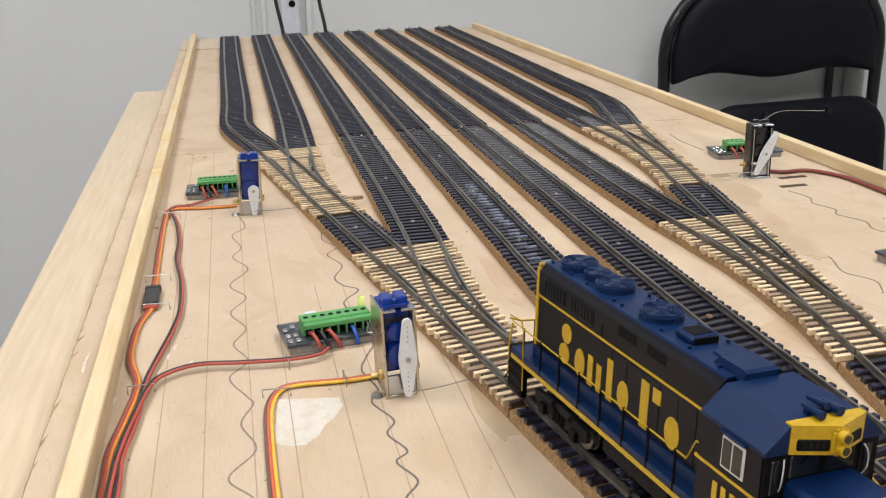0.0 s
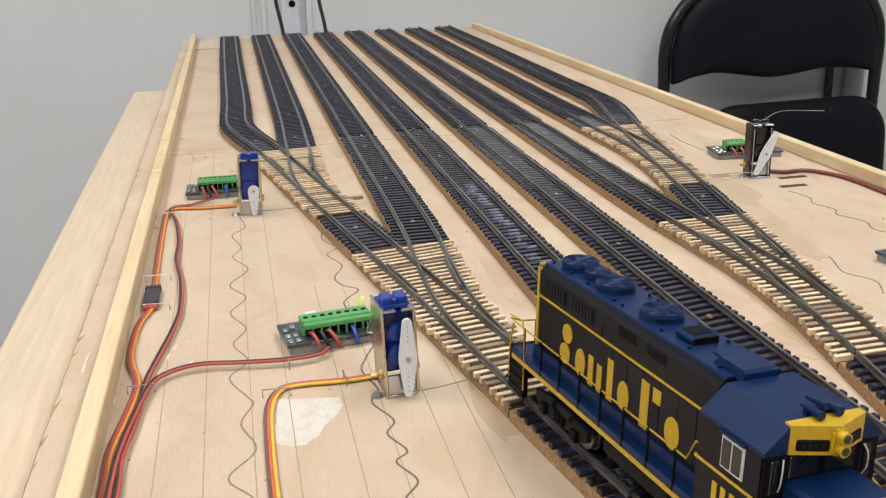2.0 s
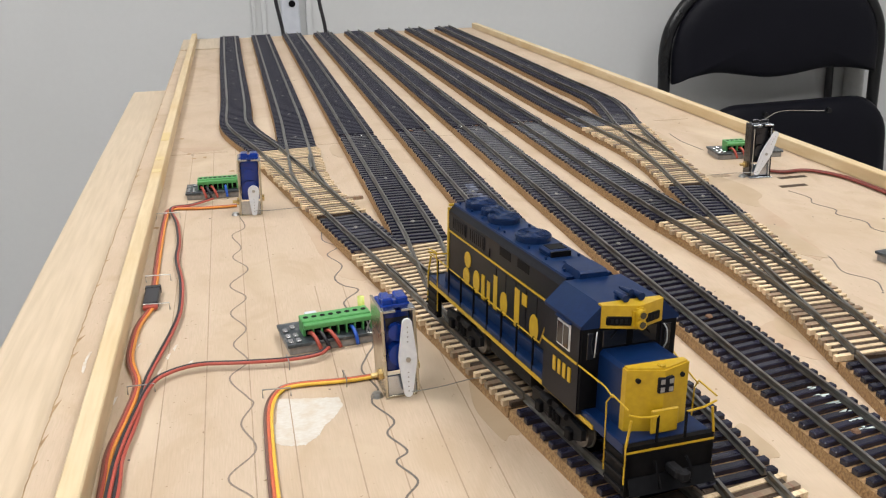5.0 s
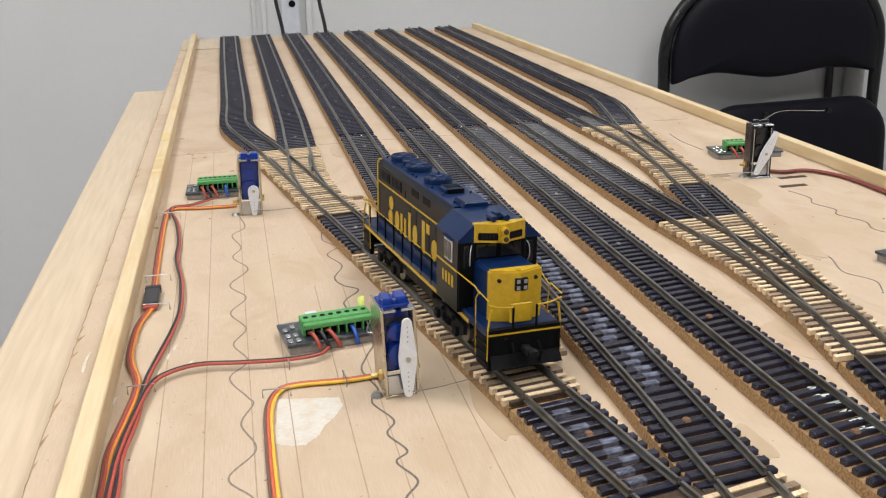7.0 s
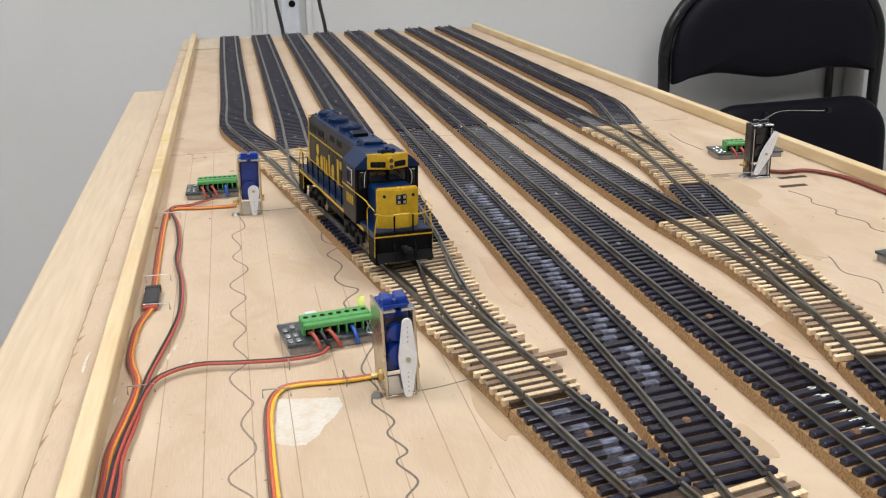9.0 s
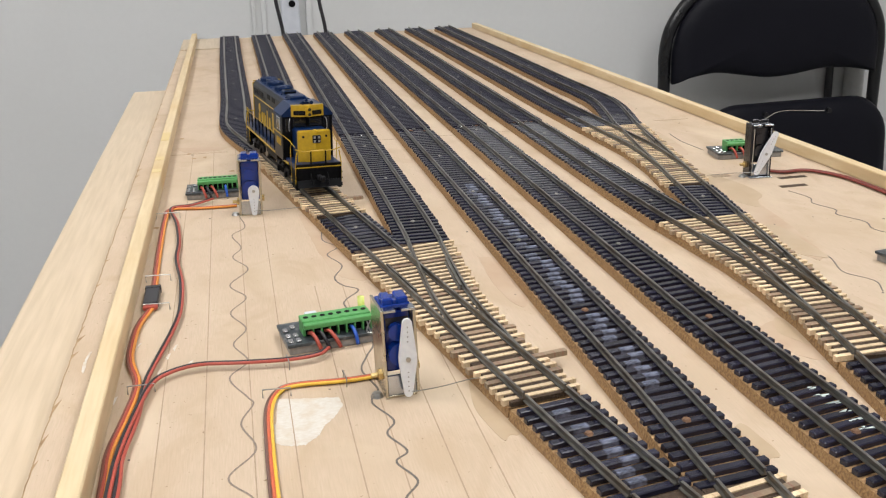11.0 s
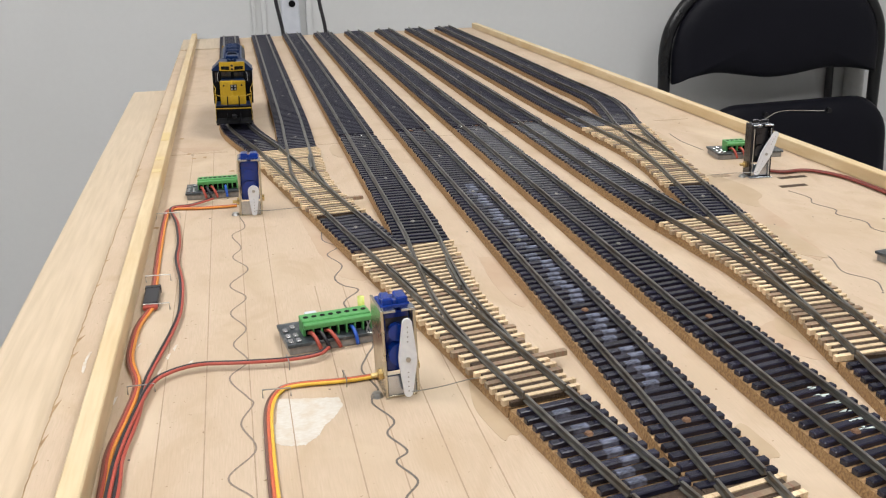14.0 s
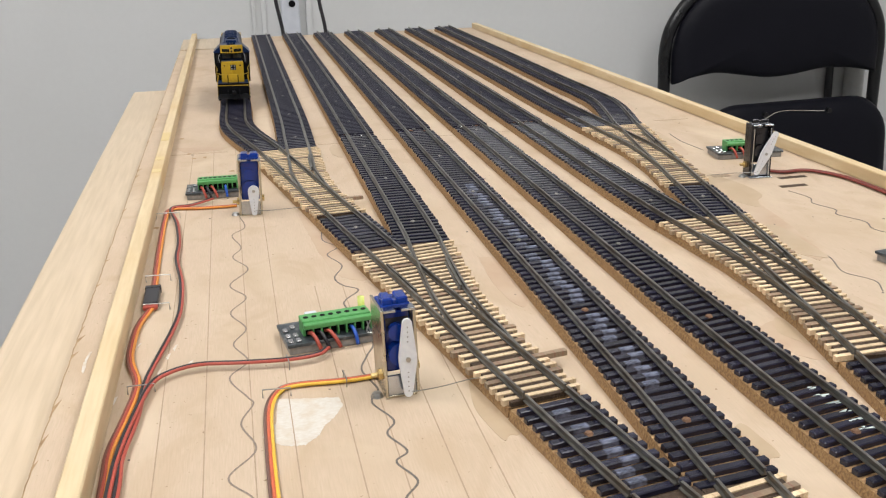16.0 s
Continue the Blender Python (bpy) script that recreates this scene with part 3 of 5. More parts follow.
def turnout(main, div, y0, y1, turn_deg, side, label, seed):
    """A hand-built turnout: pale wooden ties, a few circuit-board ties, stock, closure and guard rails."""
    tr = thing("turnout", label, "turnout", "hand-built turnouts")
    lm = [q for q in path3(main, 0.0, 14) if y0 - 0.004 <= q.y <= y1 + 0.004]
    ld = [q for q in path3(div, 0.0, 14) if y0 - 0.004 <= q.y <= y1 + 0.004]
    cork(lm, tr, 0.0, 0.0150)
    cork(ld, tr, -0.0002, 0.0147)
    # a dark sheet over the plain cork paints the shade in the tie gaps
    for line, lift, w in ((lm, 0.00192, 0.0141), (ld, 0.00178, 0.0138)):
        part("stained_bed", sweep(line, [(-w, CORK_H - 0.0008), (w, CORK_H - 0.0008), (w, CORK_H + lift), (-w, CORK_H + lift)]), "cork_dark", tr, "dark sheet standing in for the shade between the ties")
    out_m, in_m = offset(lm, -HALF * side), offset(lm, HALF * side)
    out_d, in_d = offset(ld, HALF * side), offset(ld, -HALF * side)
    rail(out_m, tr, "stock_rail")
    rail(in_m, tr, "closure_rail", 0.00005)
    rail(out_d, tr, "stock_rail", 0.0001)
    rail(in_d, tr, "closure_rail", 0.00015)
    # guard rails beside the frog
    fy = y0 + (y1 - y0) * 0.70
    for base, d in ((out_m, 0.0021 * side), (out_d, -0.0021 * side)):
        g = [q for q in offset(base, d) if fy - 0.022 < q.y < fy + 0.026]
        if len(g) > 2:
            rail(g, tr, "guard_rail", 0.0002)

    def x_at(line, y):
        best = min(line, key=lambda q: abs(q.y - y))
        return best.x

    rnd = random.Random(seed)
    y, k = y0 + 0.003, 0
    head = int(0.17 * (y1 - y0) / 0.0055)
    while y < y1 - 0.001:
        xs = [x_at(lm, y), x_at(ld, y) if ld[0].y <= y else x_at(lm, y)]
        a, b = min(xs) - 0.0162, max(xs) + 0.0162
        a += rnd.uniform(-0.0012, 0.0008)
        b += rnd.uniform(-0.0008, 0.0012)
        if k in (head, head + 3):
            if side > 0 and k == head:
                b += 0.010
        board_tie = k % (9 if side > 0 else 5) == 3 or k in (head, head + 3)
        turn = radians(turn_deg) + rnd.uniform(-0.018, 0.018)
        put("circuit_tie" if board_tie else "wood_tie", UNIT_BOARD if board_tie else UNIT_WOOD, tr, (a + b) / 2, y, turn, (b - a) / math.cos(turn), rnd.uniform(-0.00012, 0.00005))
        if board_tie and rnd.random() < 0.8:
            for ln in (out_m, in_d):
                xx = x_at(ln, y)
                bm = bmesh.new()
                bmesh.ops.create_icosphere(bm, subdivisions=1, radius=0.0011, matrix=Matrix.Translation((xx + 0.0012, y, TIE_TOP)) @ Matrix.Diagonal((1, 1, 0.7, 1)))
                part("solder_blob", bm, "solder", tr, "shiny solder joint")
        y += 0.0055 * rnd.uniform(0.93, 1.07)
        k += 1
    return tr


def yard():
    end = lambda k: far_y(k * SP) - 0.03
    DARK = "black plastic flexible track with worn nickel rails on cork roadbed"
    HAND = "hand-built turnout with pale wooden ties on cork roadbed"
    lad = lambda a, b: [(lad_x(a), a), (lad_x((a + b) / 2), (a + b) / 2), (lad_x(b), b)]
    # the ladder nearest the servos
    plain_track(lad(0.261, 0.3335), DARK, 0, 0.0, 2, False, (0.262, 0.326))
    plain_track(lad(0.5375, 0.610), DARK, 0, 0.0, 3)
    turnout(lad(0.335, 0.536), DIV1, 0.335, 0.536, 9.9, 1, HAND, 4)
    turnout(lad(0.612, 0.815), DIV2, 0.612, 0.815, 4.0, 1, HAND, 5)
    turnout(lad(0.03, 0.259), [(lad_x(0.04), 0.04), (0.1500, 0.10), (0.1498, 0.15), (0.1503, 0.20), (0.1508, 0.259)], 0.03, 0.259, 12, 1, HAND, 6)
    plain_track([(lad_x(0.817), 0.817)] + BEND0[1:] + [(0, 1.45), (0, end(0))], DARK, 0, 0.0, 7)
    plain_track([(0.0486, 0.818), (0.0492, 0.86), (0.0503, 0.92), (SP, 1.0), (SP, 1.3), (SP, end(1))], DARK, 0, 0.0002, 8)
    plain_track([(0.1004, 0.5385), (0.1012, 0.58), (2 * SP, 0.65), (2 * SP, 0.9), (2 * SP, 1.3), (2 * SP, end(2))], DARK, 1.5, 0.0002, 9, True)
    plain_track([(0.1508, 0.261), (0.1516, 0.30), (3 * SP, 0.36), (3 * SP, 0.6), (3 * SP, 1.0), (3 * SP, 1.4), (3 * SP, end(3))], DARK, 8.5, 0.0002, 10, True, (0.33, 0.66))
    # the opposite ladder
    f = flip
    plain_track(f(lad(0.250, 0.3335)), DARK, 10, 0.0, 12)
    plain_track(f(lad(0.5375, 0.610)), DARK, 5, 0.0, 13)
    turnout(f(lad(0.335, 0.536)), f(DIV1), 0.335, 0.536, 2.0, -1, HAND, 14)
    turnout(f(lad(0.612, 0.815)), f(DIV2), 0.612, 0.815, -2.0, -1, HAND, 15)
    turnout(f(lad(0.03, 0.236)), f([(lad_x(0.04), 0.04), (0.1500, 0.10), (0.1498, 0.15), (0.1503, 0.20), (0.1508, 0.236)]), 0.03, 0.236, 2, -1, HAND, 16)
    plain_track(f([(lad_x(0.817), 0.817)] + BEND0[1:]) + [(7 * SP, 1.45), (7 * SP, end(7))], DARK, 0, 0.0, 17)
    plain_track(f([(0.0486, 0.818), (0.0492, 0.86), (0.0503, 0.92)]) + [(6 * SP, 1.0), (6 * SP, 1.3), (6 * SP, end(6))], DARK, 0, 0.0002, 18)
    plain_track(f([(0.1004, 0.5385), (0.1012, 0.58)]) + [(5 * SP, 0.65), (5 * SP, 0.9), (5 * SP, 1.3), (5 * SP, end(5))], DARK, 3, 0.0002, 19, True)
    plain_track(f([(0.1508, 0.238), (0.1516, 0.30)]) + [(4 * SP, 0.36), (4 * SP, 0.6), (4 * SP, 1.0), (4 * SP, 1.4), (4 * SP, end(4))], DARK, 11, 0.0002, 20, True)


yard()


def flux_smears():
    sm = thing("flux_smear", "pale greenish flux smears on the black ties", "stain")
    rnd = random.Random(8)
    for k in range(6):
        y = 0.3135 - k * PITCH
        x = 4 * SP + 0.0058 + k * 0.0001
        for j in range(4):
            cx, cy, rx, ry = x + rnd.uniform(-0.003, 0.003), y + rnd.uniform(-0.0008, 0.0008), rnd.uniform(0.0006, 0.0022), rnd.uniform(0.0002, 0.0006)
            ph = rnd.uniform(0, 6)
            poly = [(cx + rx * math.cos(q) * (1 + 0.3 * math.sin(3 * q + ph)), cy + ry * math.sin(q) + 0.0002 * math.sin(2 * q + ph)) for q in [i * math.pi / 8 for i in range(16)]]
            part("smear", extrude_poly(poly, TIE_TOP - 0.0002, TIE_TOP + 0.00012 + 0.00002 * j), "smear", sm)


flux_smears()


# ---- the locomotive: x to its side, -y its front, z from the rail head ----
def rail_z(z):
    return z - RAIL_Z


def hood_section(y, w, z0, z1, c):
    return [(-w, y, z0), (w, y, z0), (w, y, z1 - c), (w - c * 0.8, y, z1), (-w + c * 0.8, y, z1), (-w, y, z1 - c)]


def fan(parent, y, z, r):
    f = part("roof_fan", cyl((0, y, z), (0, y, z + 0.0018), r, r * 0.97, seg=28), "blue", parent)
    part("fan_rim", cyl((0, y, z + 0.0018), (0, y, z + 0.0026), r * 1.03, r * 1.0, seg=28), "blue", f)
    bm = bmesh.new()
    for k in range(4):
        rr = r * (0.9 - 0.2 * k)
        tube([(rr * math.cos(a), y + rr * math.sin(a), z + 0.0028) for a in [j * math.pi / 10 for j in range(21)]], 0.0003, 4, 0, bm)
    part("fan_grille", bm, "blue", f, "blue fan grille")
    part("fan_hub", cyl((0, y, z + 0.0026), (0, y, z + 0.0033), r * 0.3, r * 0.24, seg=16), "blue", f)


def handrail(parent, pts, r=0.00029, material="yellow"):
    part("handrail", tube(pts, r, 6, 0), material, parent)


WHEELS = []


def locomotive():
    loco = thing("locomotive", "blue and yellow model diesel locomotive on the track", "locomotive")
    z = rail_z
    DECK, HTOP, CTOP = z(0.0285), z(0.0632), z(0.0637)
    HW, CW, PW = 0.0107, 0.0176, 0.0155
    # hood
    # hood and cab sides take the greyed tone, the roof the plain blue
    body = part("hood", loft([hood_section(0.036, HW, DECK, HTOP, 0.0022), hood_section(0.088, HW, DECK, HTOP, 0.0022), hood_section(0.1395, HW, DECK, HTOP, 0.0022), hood_section(0.1405, HW - 0.0006, DECK, HTOP - 0.0008, 0.0022)]), "side", loco, "blue long hood, its sides greyed for shade and bounce light")
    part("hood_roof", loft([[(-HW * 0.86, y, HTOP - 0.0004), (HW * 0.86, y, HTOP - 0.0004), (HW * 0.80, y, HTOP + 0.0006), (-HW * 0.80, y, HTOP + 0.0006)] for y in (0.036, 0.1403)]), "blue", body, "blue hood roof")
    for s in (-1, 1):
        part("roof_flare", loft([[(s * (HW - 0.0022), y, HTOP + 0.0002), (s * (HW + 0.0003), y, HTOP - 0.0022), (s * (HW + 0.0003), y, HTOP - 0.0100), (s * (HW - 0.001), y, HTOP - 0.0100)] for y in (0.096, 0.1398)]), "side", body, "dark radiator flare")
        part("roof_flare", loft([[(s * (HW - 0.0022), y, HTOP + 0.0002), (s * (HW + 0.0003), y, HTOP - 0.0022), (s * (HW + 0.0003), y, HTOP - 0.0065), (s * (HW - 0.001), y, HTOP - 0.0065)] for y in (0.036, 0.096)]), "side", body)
        part("stripe", box(s * HW - 0.0004, s * HW + 0.0004, 0.040, 0.1405, z(0.0517), z(0.0524)), "yellow", body, "thin yellow stripe")
        for y in (0.044, 0.053, 0.062, 0.071, 0.080, 0.089):
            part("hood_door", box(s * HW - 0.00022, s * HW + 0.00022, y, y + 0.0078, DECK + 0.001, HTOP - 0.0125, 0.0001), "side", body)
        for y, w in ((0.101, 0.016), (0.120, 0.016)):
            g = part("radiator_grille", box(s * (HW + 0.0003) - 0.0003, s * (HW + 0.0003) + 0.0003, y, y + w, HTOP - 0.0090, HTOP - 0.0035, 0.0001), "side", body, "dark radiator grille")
            for j in range(7):
                part("slat", box(s * (HW + 0.0006) - 0.0001, s * (HW + 0.0006) + 0.0001, y + 0.0006 + j * (w - 0.001) / 7, y + 0.0012 + j * (w - 0.001) / 7, HTOP - 0.0086, HTOP - 0.0039), "black", g)
        for y in (0.060, 0.076):
            part("side_louvre", box(s * HW - 0.0005, s * HW + 0.0005, y, y + 0.010, HTOP - 0.0062, HTOP - 0.0026, 0.0002), "black", body, "dark side louvre")
    # end of the long hood
    part("end_stripe", box(-HW - 0.0001, HW + 0.0001, 0.1396, 0.1409, HTOP - 0.0004, HTOP + 0.0004), "yellow", body)
    for s in (-1, 1):
        part("end_stripe", box(s * HW - 0.0005, s * HW + 0.0005, 0.1394, 0.1410, DECK, HTOP - 0.001), "yellow", body)
    # roof gear
    fan(loco, 0.131, HTOP + 0.0004, 0.0066)
    fan(loco, 0.1185, HTOP + 0.0004, 0.0047)
    fan(loco, 0.107, HTOP + 0.0004, 0.0066)
    fan(loco, 0.080, HTOP + 0.0004, 0.0068)
    stack = part("exhaust_hatch", box(-0.0046, 0.0046, 0.0575, 0.0665, HTOP + 0.0003, HTOP + 0.0030, 0.0008), "blue", loco)
    part("exhaust_opening", box(-0.0034, 0.0034, 0.0590, 0.0650, HTOP + 0.0029, HTOP + 0.0032), "black", stack, "dark exhaust opening")
    part("exhaust_side", box(-0.0040, 0.0040, 0.0570, 0.0578, HTOP + 0.0006, HTOP + 0.0026), "black", stack)
    part("roof_hatch", box(-0.0022, 0.0022, 0.0475, 0.0515, HTOP + 0.0003, HTOP + 0.0013, 0.0003), "blue", loco)
    part("roof_pod", loft([[(-0.006, y, HTOP), (0.006, y, HTOP), (0.0052, y, HTOP + h), (-0.0052, y, HTOP + h)] for y, h in ((0.033, 0.0022), (0.034, 0.0030), (0.044, 0.0030), (0.046, 0.0012))]), "blue", loco)
    rnd = random.Random(3)
    for y in (0.042, 0.056, 0.070, 0.092, 0.097, 0.114, 0.125, 0.138):
        for s in (-1, 1):
            part("lift_ring", box(s * 0.0066 - 0.0004, s * 0.0066 + 0.0004, y - 0.0005, y + 0.0005, HTOP + 0.0004, HTOP + 0.0016, 0.0001), "blue", loco)
    # cab
    FY, BY = 0.0080, 0.0335
    cab = part("cab", loft([[(-CW, y, DECK - 0.002), (CW, y, DECK - 0.002), (CW, y, z(0.0572)), (-CW, y, z(0.0572))] for y in (FY + 0.0012, BY)]), "side", loco, "blue cab side, greyed for shade and bounce light")
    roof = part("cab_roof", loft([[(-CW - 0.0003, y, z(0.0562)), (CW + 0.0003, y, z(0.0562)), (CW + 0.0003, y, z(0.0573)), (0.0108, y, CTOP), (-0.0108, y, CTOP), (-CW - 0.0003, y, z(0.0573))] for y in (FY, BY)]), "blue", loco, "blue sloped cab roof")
    front = part("cab_front", box(-CW + 0.0004, CW - 0.0004, FY + 0.0002, FY + 0.0030, DECK, z(0.0566)), "black", loco, "black cab front")
    BW, BM = 0.0112, 0.0034
    brow = part("number_board", extrude_poly([(-BW, FY + 0.002), (-BW, FY - 0.0004), (0, BM), (BW, FY - 0.0004), (BW, FY + 0.002)], z(0.0562), CTOP + 0.0002), "yellow", loco, "yellow pointed headlight and number board panel")
    for s in (-1, 1):
        turn = Matrix.Translation((s * BW * 0.53, FY - 0.0004 - (FY - 0.0004 - BM) * 0.47, 0)) @ Matrix.Rotation(s * math.atan2(FY - 0.0004 - BM, BW), 4, "Z")
        part("number_plate", box(-0.0042, 0.0042, -0.0004, 0.0006, z(0.0571), z(0.0604), 0.0006, m=turn), "black", brow, "dark number board with plain bars")
        for j in range(4):
            part("number_bar", box(-0.0026 + j * 0.0015, -0.0018 + j * 0.0015, -0.0005, 0.0, z(0.0580), z(0.0595), m=turn), "under", brow)
        part("windscreen", box(s * 0.0055 - 0.0044, s * 0.0055 + 0.0044, FY - 0.0001, FY + 0.0004, z(0.0492), z(0.0553), 0.0003), "dark_glass", front, "dark windscreen pane")
        part("wiper", tube([(s * 0.004, FY - 0.0003, z(0.0562)), (s * 0.007, FY - 0.0004, z(0.0525))], 0.00018, 4, 0), "black", front)
        part("door_window", box(s * 0.0142 - 0.0012, s * 0.0142 + 0.0012, FY - 0.0001, FY + 0.0004, z(0.0455), z(0.0548), 0.0003), "dark_glass", front, "dark cab door window")
        part("grab_iron", tube([(s * 0.0128, FY - 0.0002, z(0.0465)), (s * 0.0132, FY - 0.0012, z(0.0490)), (s * 0.0130, FY - 0.0012, z(0.0530)), (s * 0.0122, FY - 0.0002, z(0.0550))], 0.00022, 6, 4), "silver", front, "pale grab iron")
        part("windscreen_frame", box(s * 0.0116 - 0.0003, s * 0.0116 + 0.0003, FY - 0.0002, FY + 0.0005, z(0.0470), z(0.0556)), "side", front)
        # side windows
        win = part("side_window", box(s * CW - 0.0004, s * CW + 0.0004, 0.0150, 0.0240, z(0.0460), z(0.0552), 0.0003), "silver", cab, "silver-framed cab side window")
        for ya, yb in ((0.0158, 0.0191), (0.0199, 0.0232)):
            part("pane", box(s * CW - 0.0006, s * CW + 0.0006, ya, yb, z(0.0469), z(0.0543)), "dark_glass", win, "dark window pane")
        for j in range(4):
            part("number_bar", box(s * CW - 0.0003, s * CW + 0.0003, 0.0136 + j * 0.0035, 0.0155 + j * 0.0035, z(0.0358), z(0.0408)), "yellow", cab, "plain yellow number bar")
        part("cab_stripe", box(s * CW - 0.0003, s * CW + 0.0003, FY + 0.002, 0.0345, z(0.0436), z(0.0444)), "yellow", cab)
        part("sunshade", box(s * (CW + 0.0004) - 0.0005, s * (CW + 0.0004) + 0.0005, 0.0145, 0.0245, z(0.0556), z(0.0562)), "blue", cab)
    part("lamp_housing", box(-0.0022, 0.0022, BM - 0.0012, BM + 0.002, z(0.0563), z(0.0632), 0.0009, seg=2), "yellow", brow)
    for zz in (0.0582, 0.0614):
        lamp = part("headlight", cyl((0, BM - 0.0022, z(zz)), (0, BM, z(zz)), 0.0016, seg=16), "yellow", loco)
        part("lens", cyl((0, BM - 0.0024, z(zz)), (0, BM - 0.0021, z(zz)), 0.0011, seg=14), "lens", lamp, "round dark headlight lens")
    horn = part("air_horn", cyl((-0.0030, FY - 0.001, CTOP + 0.0016), (-0.0030, FY + 0.006, CTOP + 0.0016), 0.0012, 0.0006, seg=12), "blue", loco, "dark blue roof horn")
    part("bell", cyl((0.0030, FY - 0.0005, CTOP + 0.0016), (0.0030, FY + 0.006, CTOP + 0.0016), 0.0013, 0.0006, seg=12), "blue", horn)
    part("bell", cyl((0.0, FY + 0.001, CTOP + 0.0028), (0.0, FY + 0.008, CTOP + 0.0022), 0.0010, 0.0005, seg=12), "blue", horn)
    part("bracket", box(-0.004, 0.004, FY + 0.0030, FY + 0.0045, CTOP - 0.0002, CTOP + 0.0014), "blue", horn)
    # short nose, pointed in plan
    NW, NT, NE, NM = 0.0108, z(0.0493), -0.0092, -0.0130
    part("nose_top", loft([[(-NW, y, DECK), (NW, y, DECK), (NW, y, zt - 0.0012), (NW - 0.0012, y, zt), (-NW + 0.0012, y, zt), (-NW, y, zt - 0.0012)] for y, zt in ((-0.0068, NT - 0.0006), (FY + 0.001, NT - 0.0006))]), "blue", loco, "blue top of the short nose")
    bm = extrude_poly([(-NW - 0.0003, -0.0066), (-NW - 0.0003, NE), (0, NM), (NW + 0.0003, NE), (NW + 0.0003, -0.0066)], DECK, NT)
    bmesh.ops.bevel(bm, geom=[e for e in bm.edges if all(v.co.z > NT - 1e-6 for v in e.verts) and min(v.co.y for v in e.verts) < -0.0067], offset=0.0006, segments=2, affect="EDGES")
    nose = part("nose", bm, "yellow", loco, "yellow pointed nose front")
    part("nose_emblem", box(-0.0020, 0.0036, NM - 0.0003, NM + 0.0018, z(0.0413), z(0.0466), 0.0004), "side", nose, "dark emblem panel")
    for a, b, c, d in ((-0.0014, 0.0, 0.0419, 0.0434), (0.0016, 0.0030, 0.0419, 0.0434), (-0.0014, 0.0, 0.0445, 0.0460), (0.0016, 0.0030, 0.0445, 0.0460)):
        part("emblem_bar", box(a, b, NM - 0.0005, NM - 0.0002, z(c), z(d)), "standoff", nose)
    for s in (-1, 1):
        part("classification_lamp", cyl((s * 0.0078, -0.0111, z(0.0455)), (s * 0.0078, -0.0095, z(0.0455)), 0.0008, seg=10), "under", nose)
    part("nose_lamp", box(-0.0011, 0.0011, -0.0118, -0.0094, NT - 0.0002, NT + 0.0009, 0.0004), "yellow", nose)
    part("drop_step", box(-0.0048, 0.0048, -0.0150, -0.0140, z(0.0290), z(0.0370), 0.0004), "yellow", loco, "yellow fold-down step plate")
    # frame, deck, pilots
    part("deck", box(-PW, PW, -0.0172, 0.1515, z(0.0250), DECK, 0.0003), "blue", loco, "blue walkway deck")
    for s in (-1, 1):
        part("side_sill", box(s * (PW + 0.0001) - 0.0003, s * (PW + 0.0001) + 0.0003, 0.0010, 0.1500, z(0.0247), z(0.0262)), "yellow", loco, "yellow side sill stripe")
        part("riser", box(s * (HW + 0.0008) - 0.0007, s * (HW + 0.0008) + 0.0007, 0.036, 0.140, DECK, DECK + 0.0046, 0.0002), "blue", loco)
    part("fuel_tank", loft([[(-0.0105, y, z(0.0145)), (0.0105, y, z(0.0145)), (0.0130, y, z(0.0175)), (0.0130, y, z(0.0250)), (-0.0130, y, z(0.0250)), (-0.0130, y, z(0.0175))] for y in (0.051, 0.087)]), "under", loco, "dark fuel tank")
    part("frame", box(-0.0085, 0.0085, -0.0160, 0.1480, z(0.0200), z(0.0252)), "under", loco)
    for y0, y1, f in ((-0.0190, -0.0165, -1), (0.1505, 0.1530, 1)):
        pil = part("pilot", loft([[(-PW, y0, z(0.0146)), (PW, y0, z(0.0146)), (PW, y0, DECK), (-PW, y0, DECK)], [(-PW, y1, z(0.0146)), (PW, y1, z(0.0146)), (PW, y1, DECK), (-PW, y1, DECK)]]), "black", loco, "black pilot plate")
        ya = y0 if f < 0 else y1
        part("pilot_stripe", box(-PW, PW, ya - 0.0002, ya + 0.0002, z(0.0262), z(0.0269)), "yellow", pil)
        part("plow", loft([[(-PW * 0.95, ya, z(0.0180)), (PW * 0.95, ya, z(0.0180)), (PW * 0.95, ya + f * 0.0005, z(0.0180)), (-PW * 0.95, ya + f * 0.0005, z(0.0180))], [(-PW * 0.98, ya + f * 0.003, z(0.0136)), (PW * 0.98, ya + f * 0.003, z(0.0136)), (PW * 0.98, ya + f * 0.0036, z(0.0136)), (-PW * 0.98, ya + f * 0.0036, z(0.0136))]]), "black", pil)
        part("coupler", box(-0.0018, 0.0018, min(ya, ya + f * 0.0065), max(ya, ya + f * 0.0065), z(0.0185), z(0.0215), 0.0006), "under", loco)
        part("knuckle", box(-0.0010, 0.0024, min(ya + f * 0.0055, ya + f * 0.0085), max(ya + f * 0.0055, ya + f * 0.0085), z(0.0182), z(0.0218), 0.0007), "under", loco)
        for s in (-1, 1):
            part("brake_hose", tube([(s * 0.0055, ya + f * 0.0004, z(0.0225)), (s * 0.0058, ya + f * 0.003, z(0.0195)), (s * 0.0052, ya + f * 0.004, z(0.0150))], 0.0005, 5, 3), "black", pil)
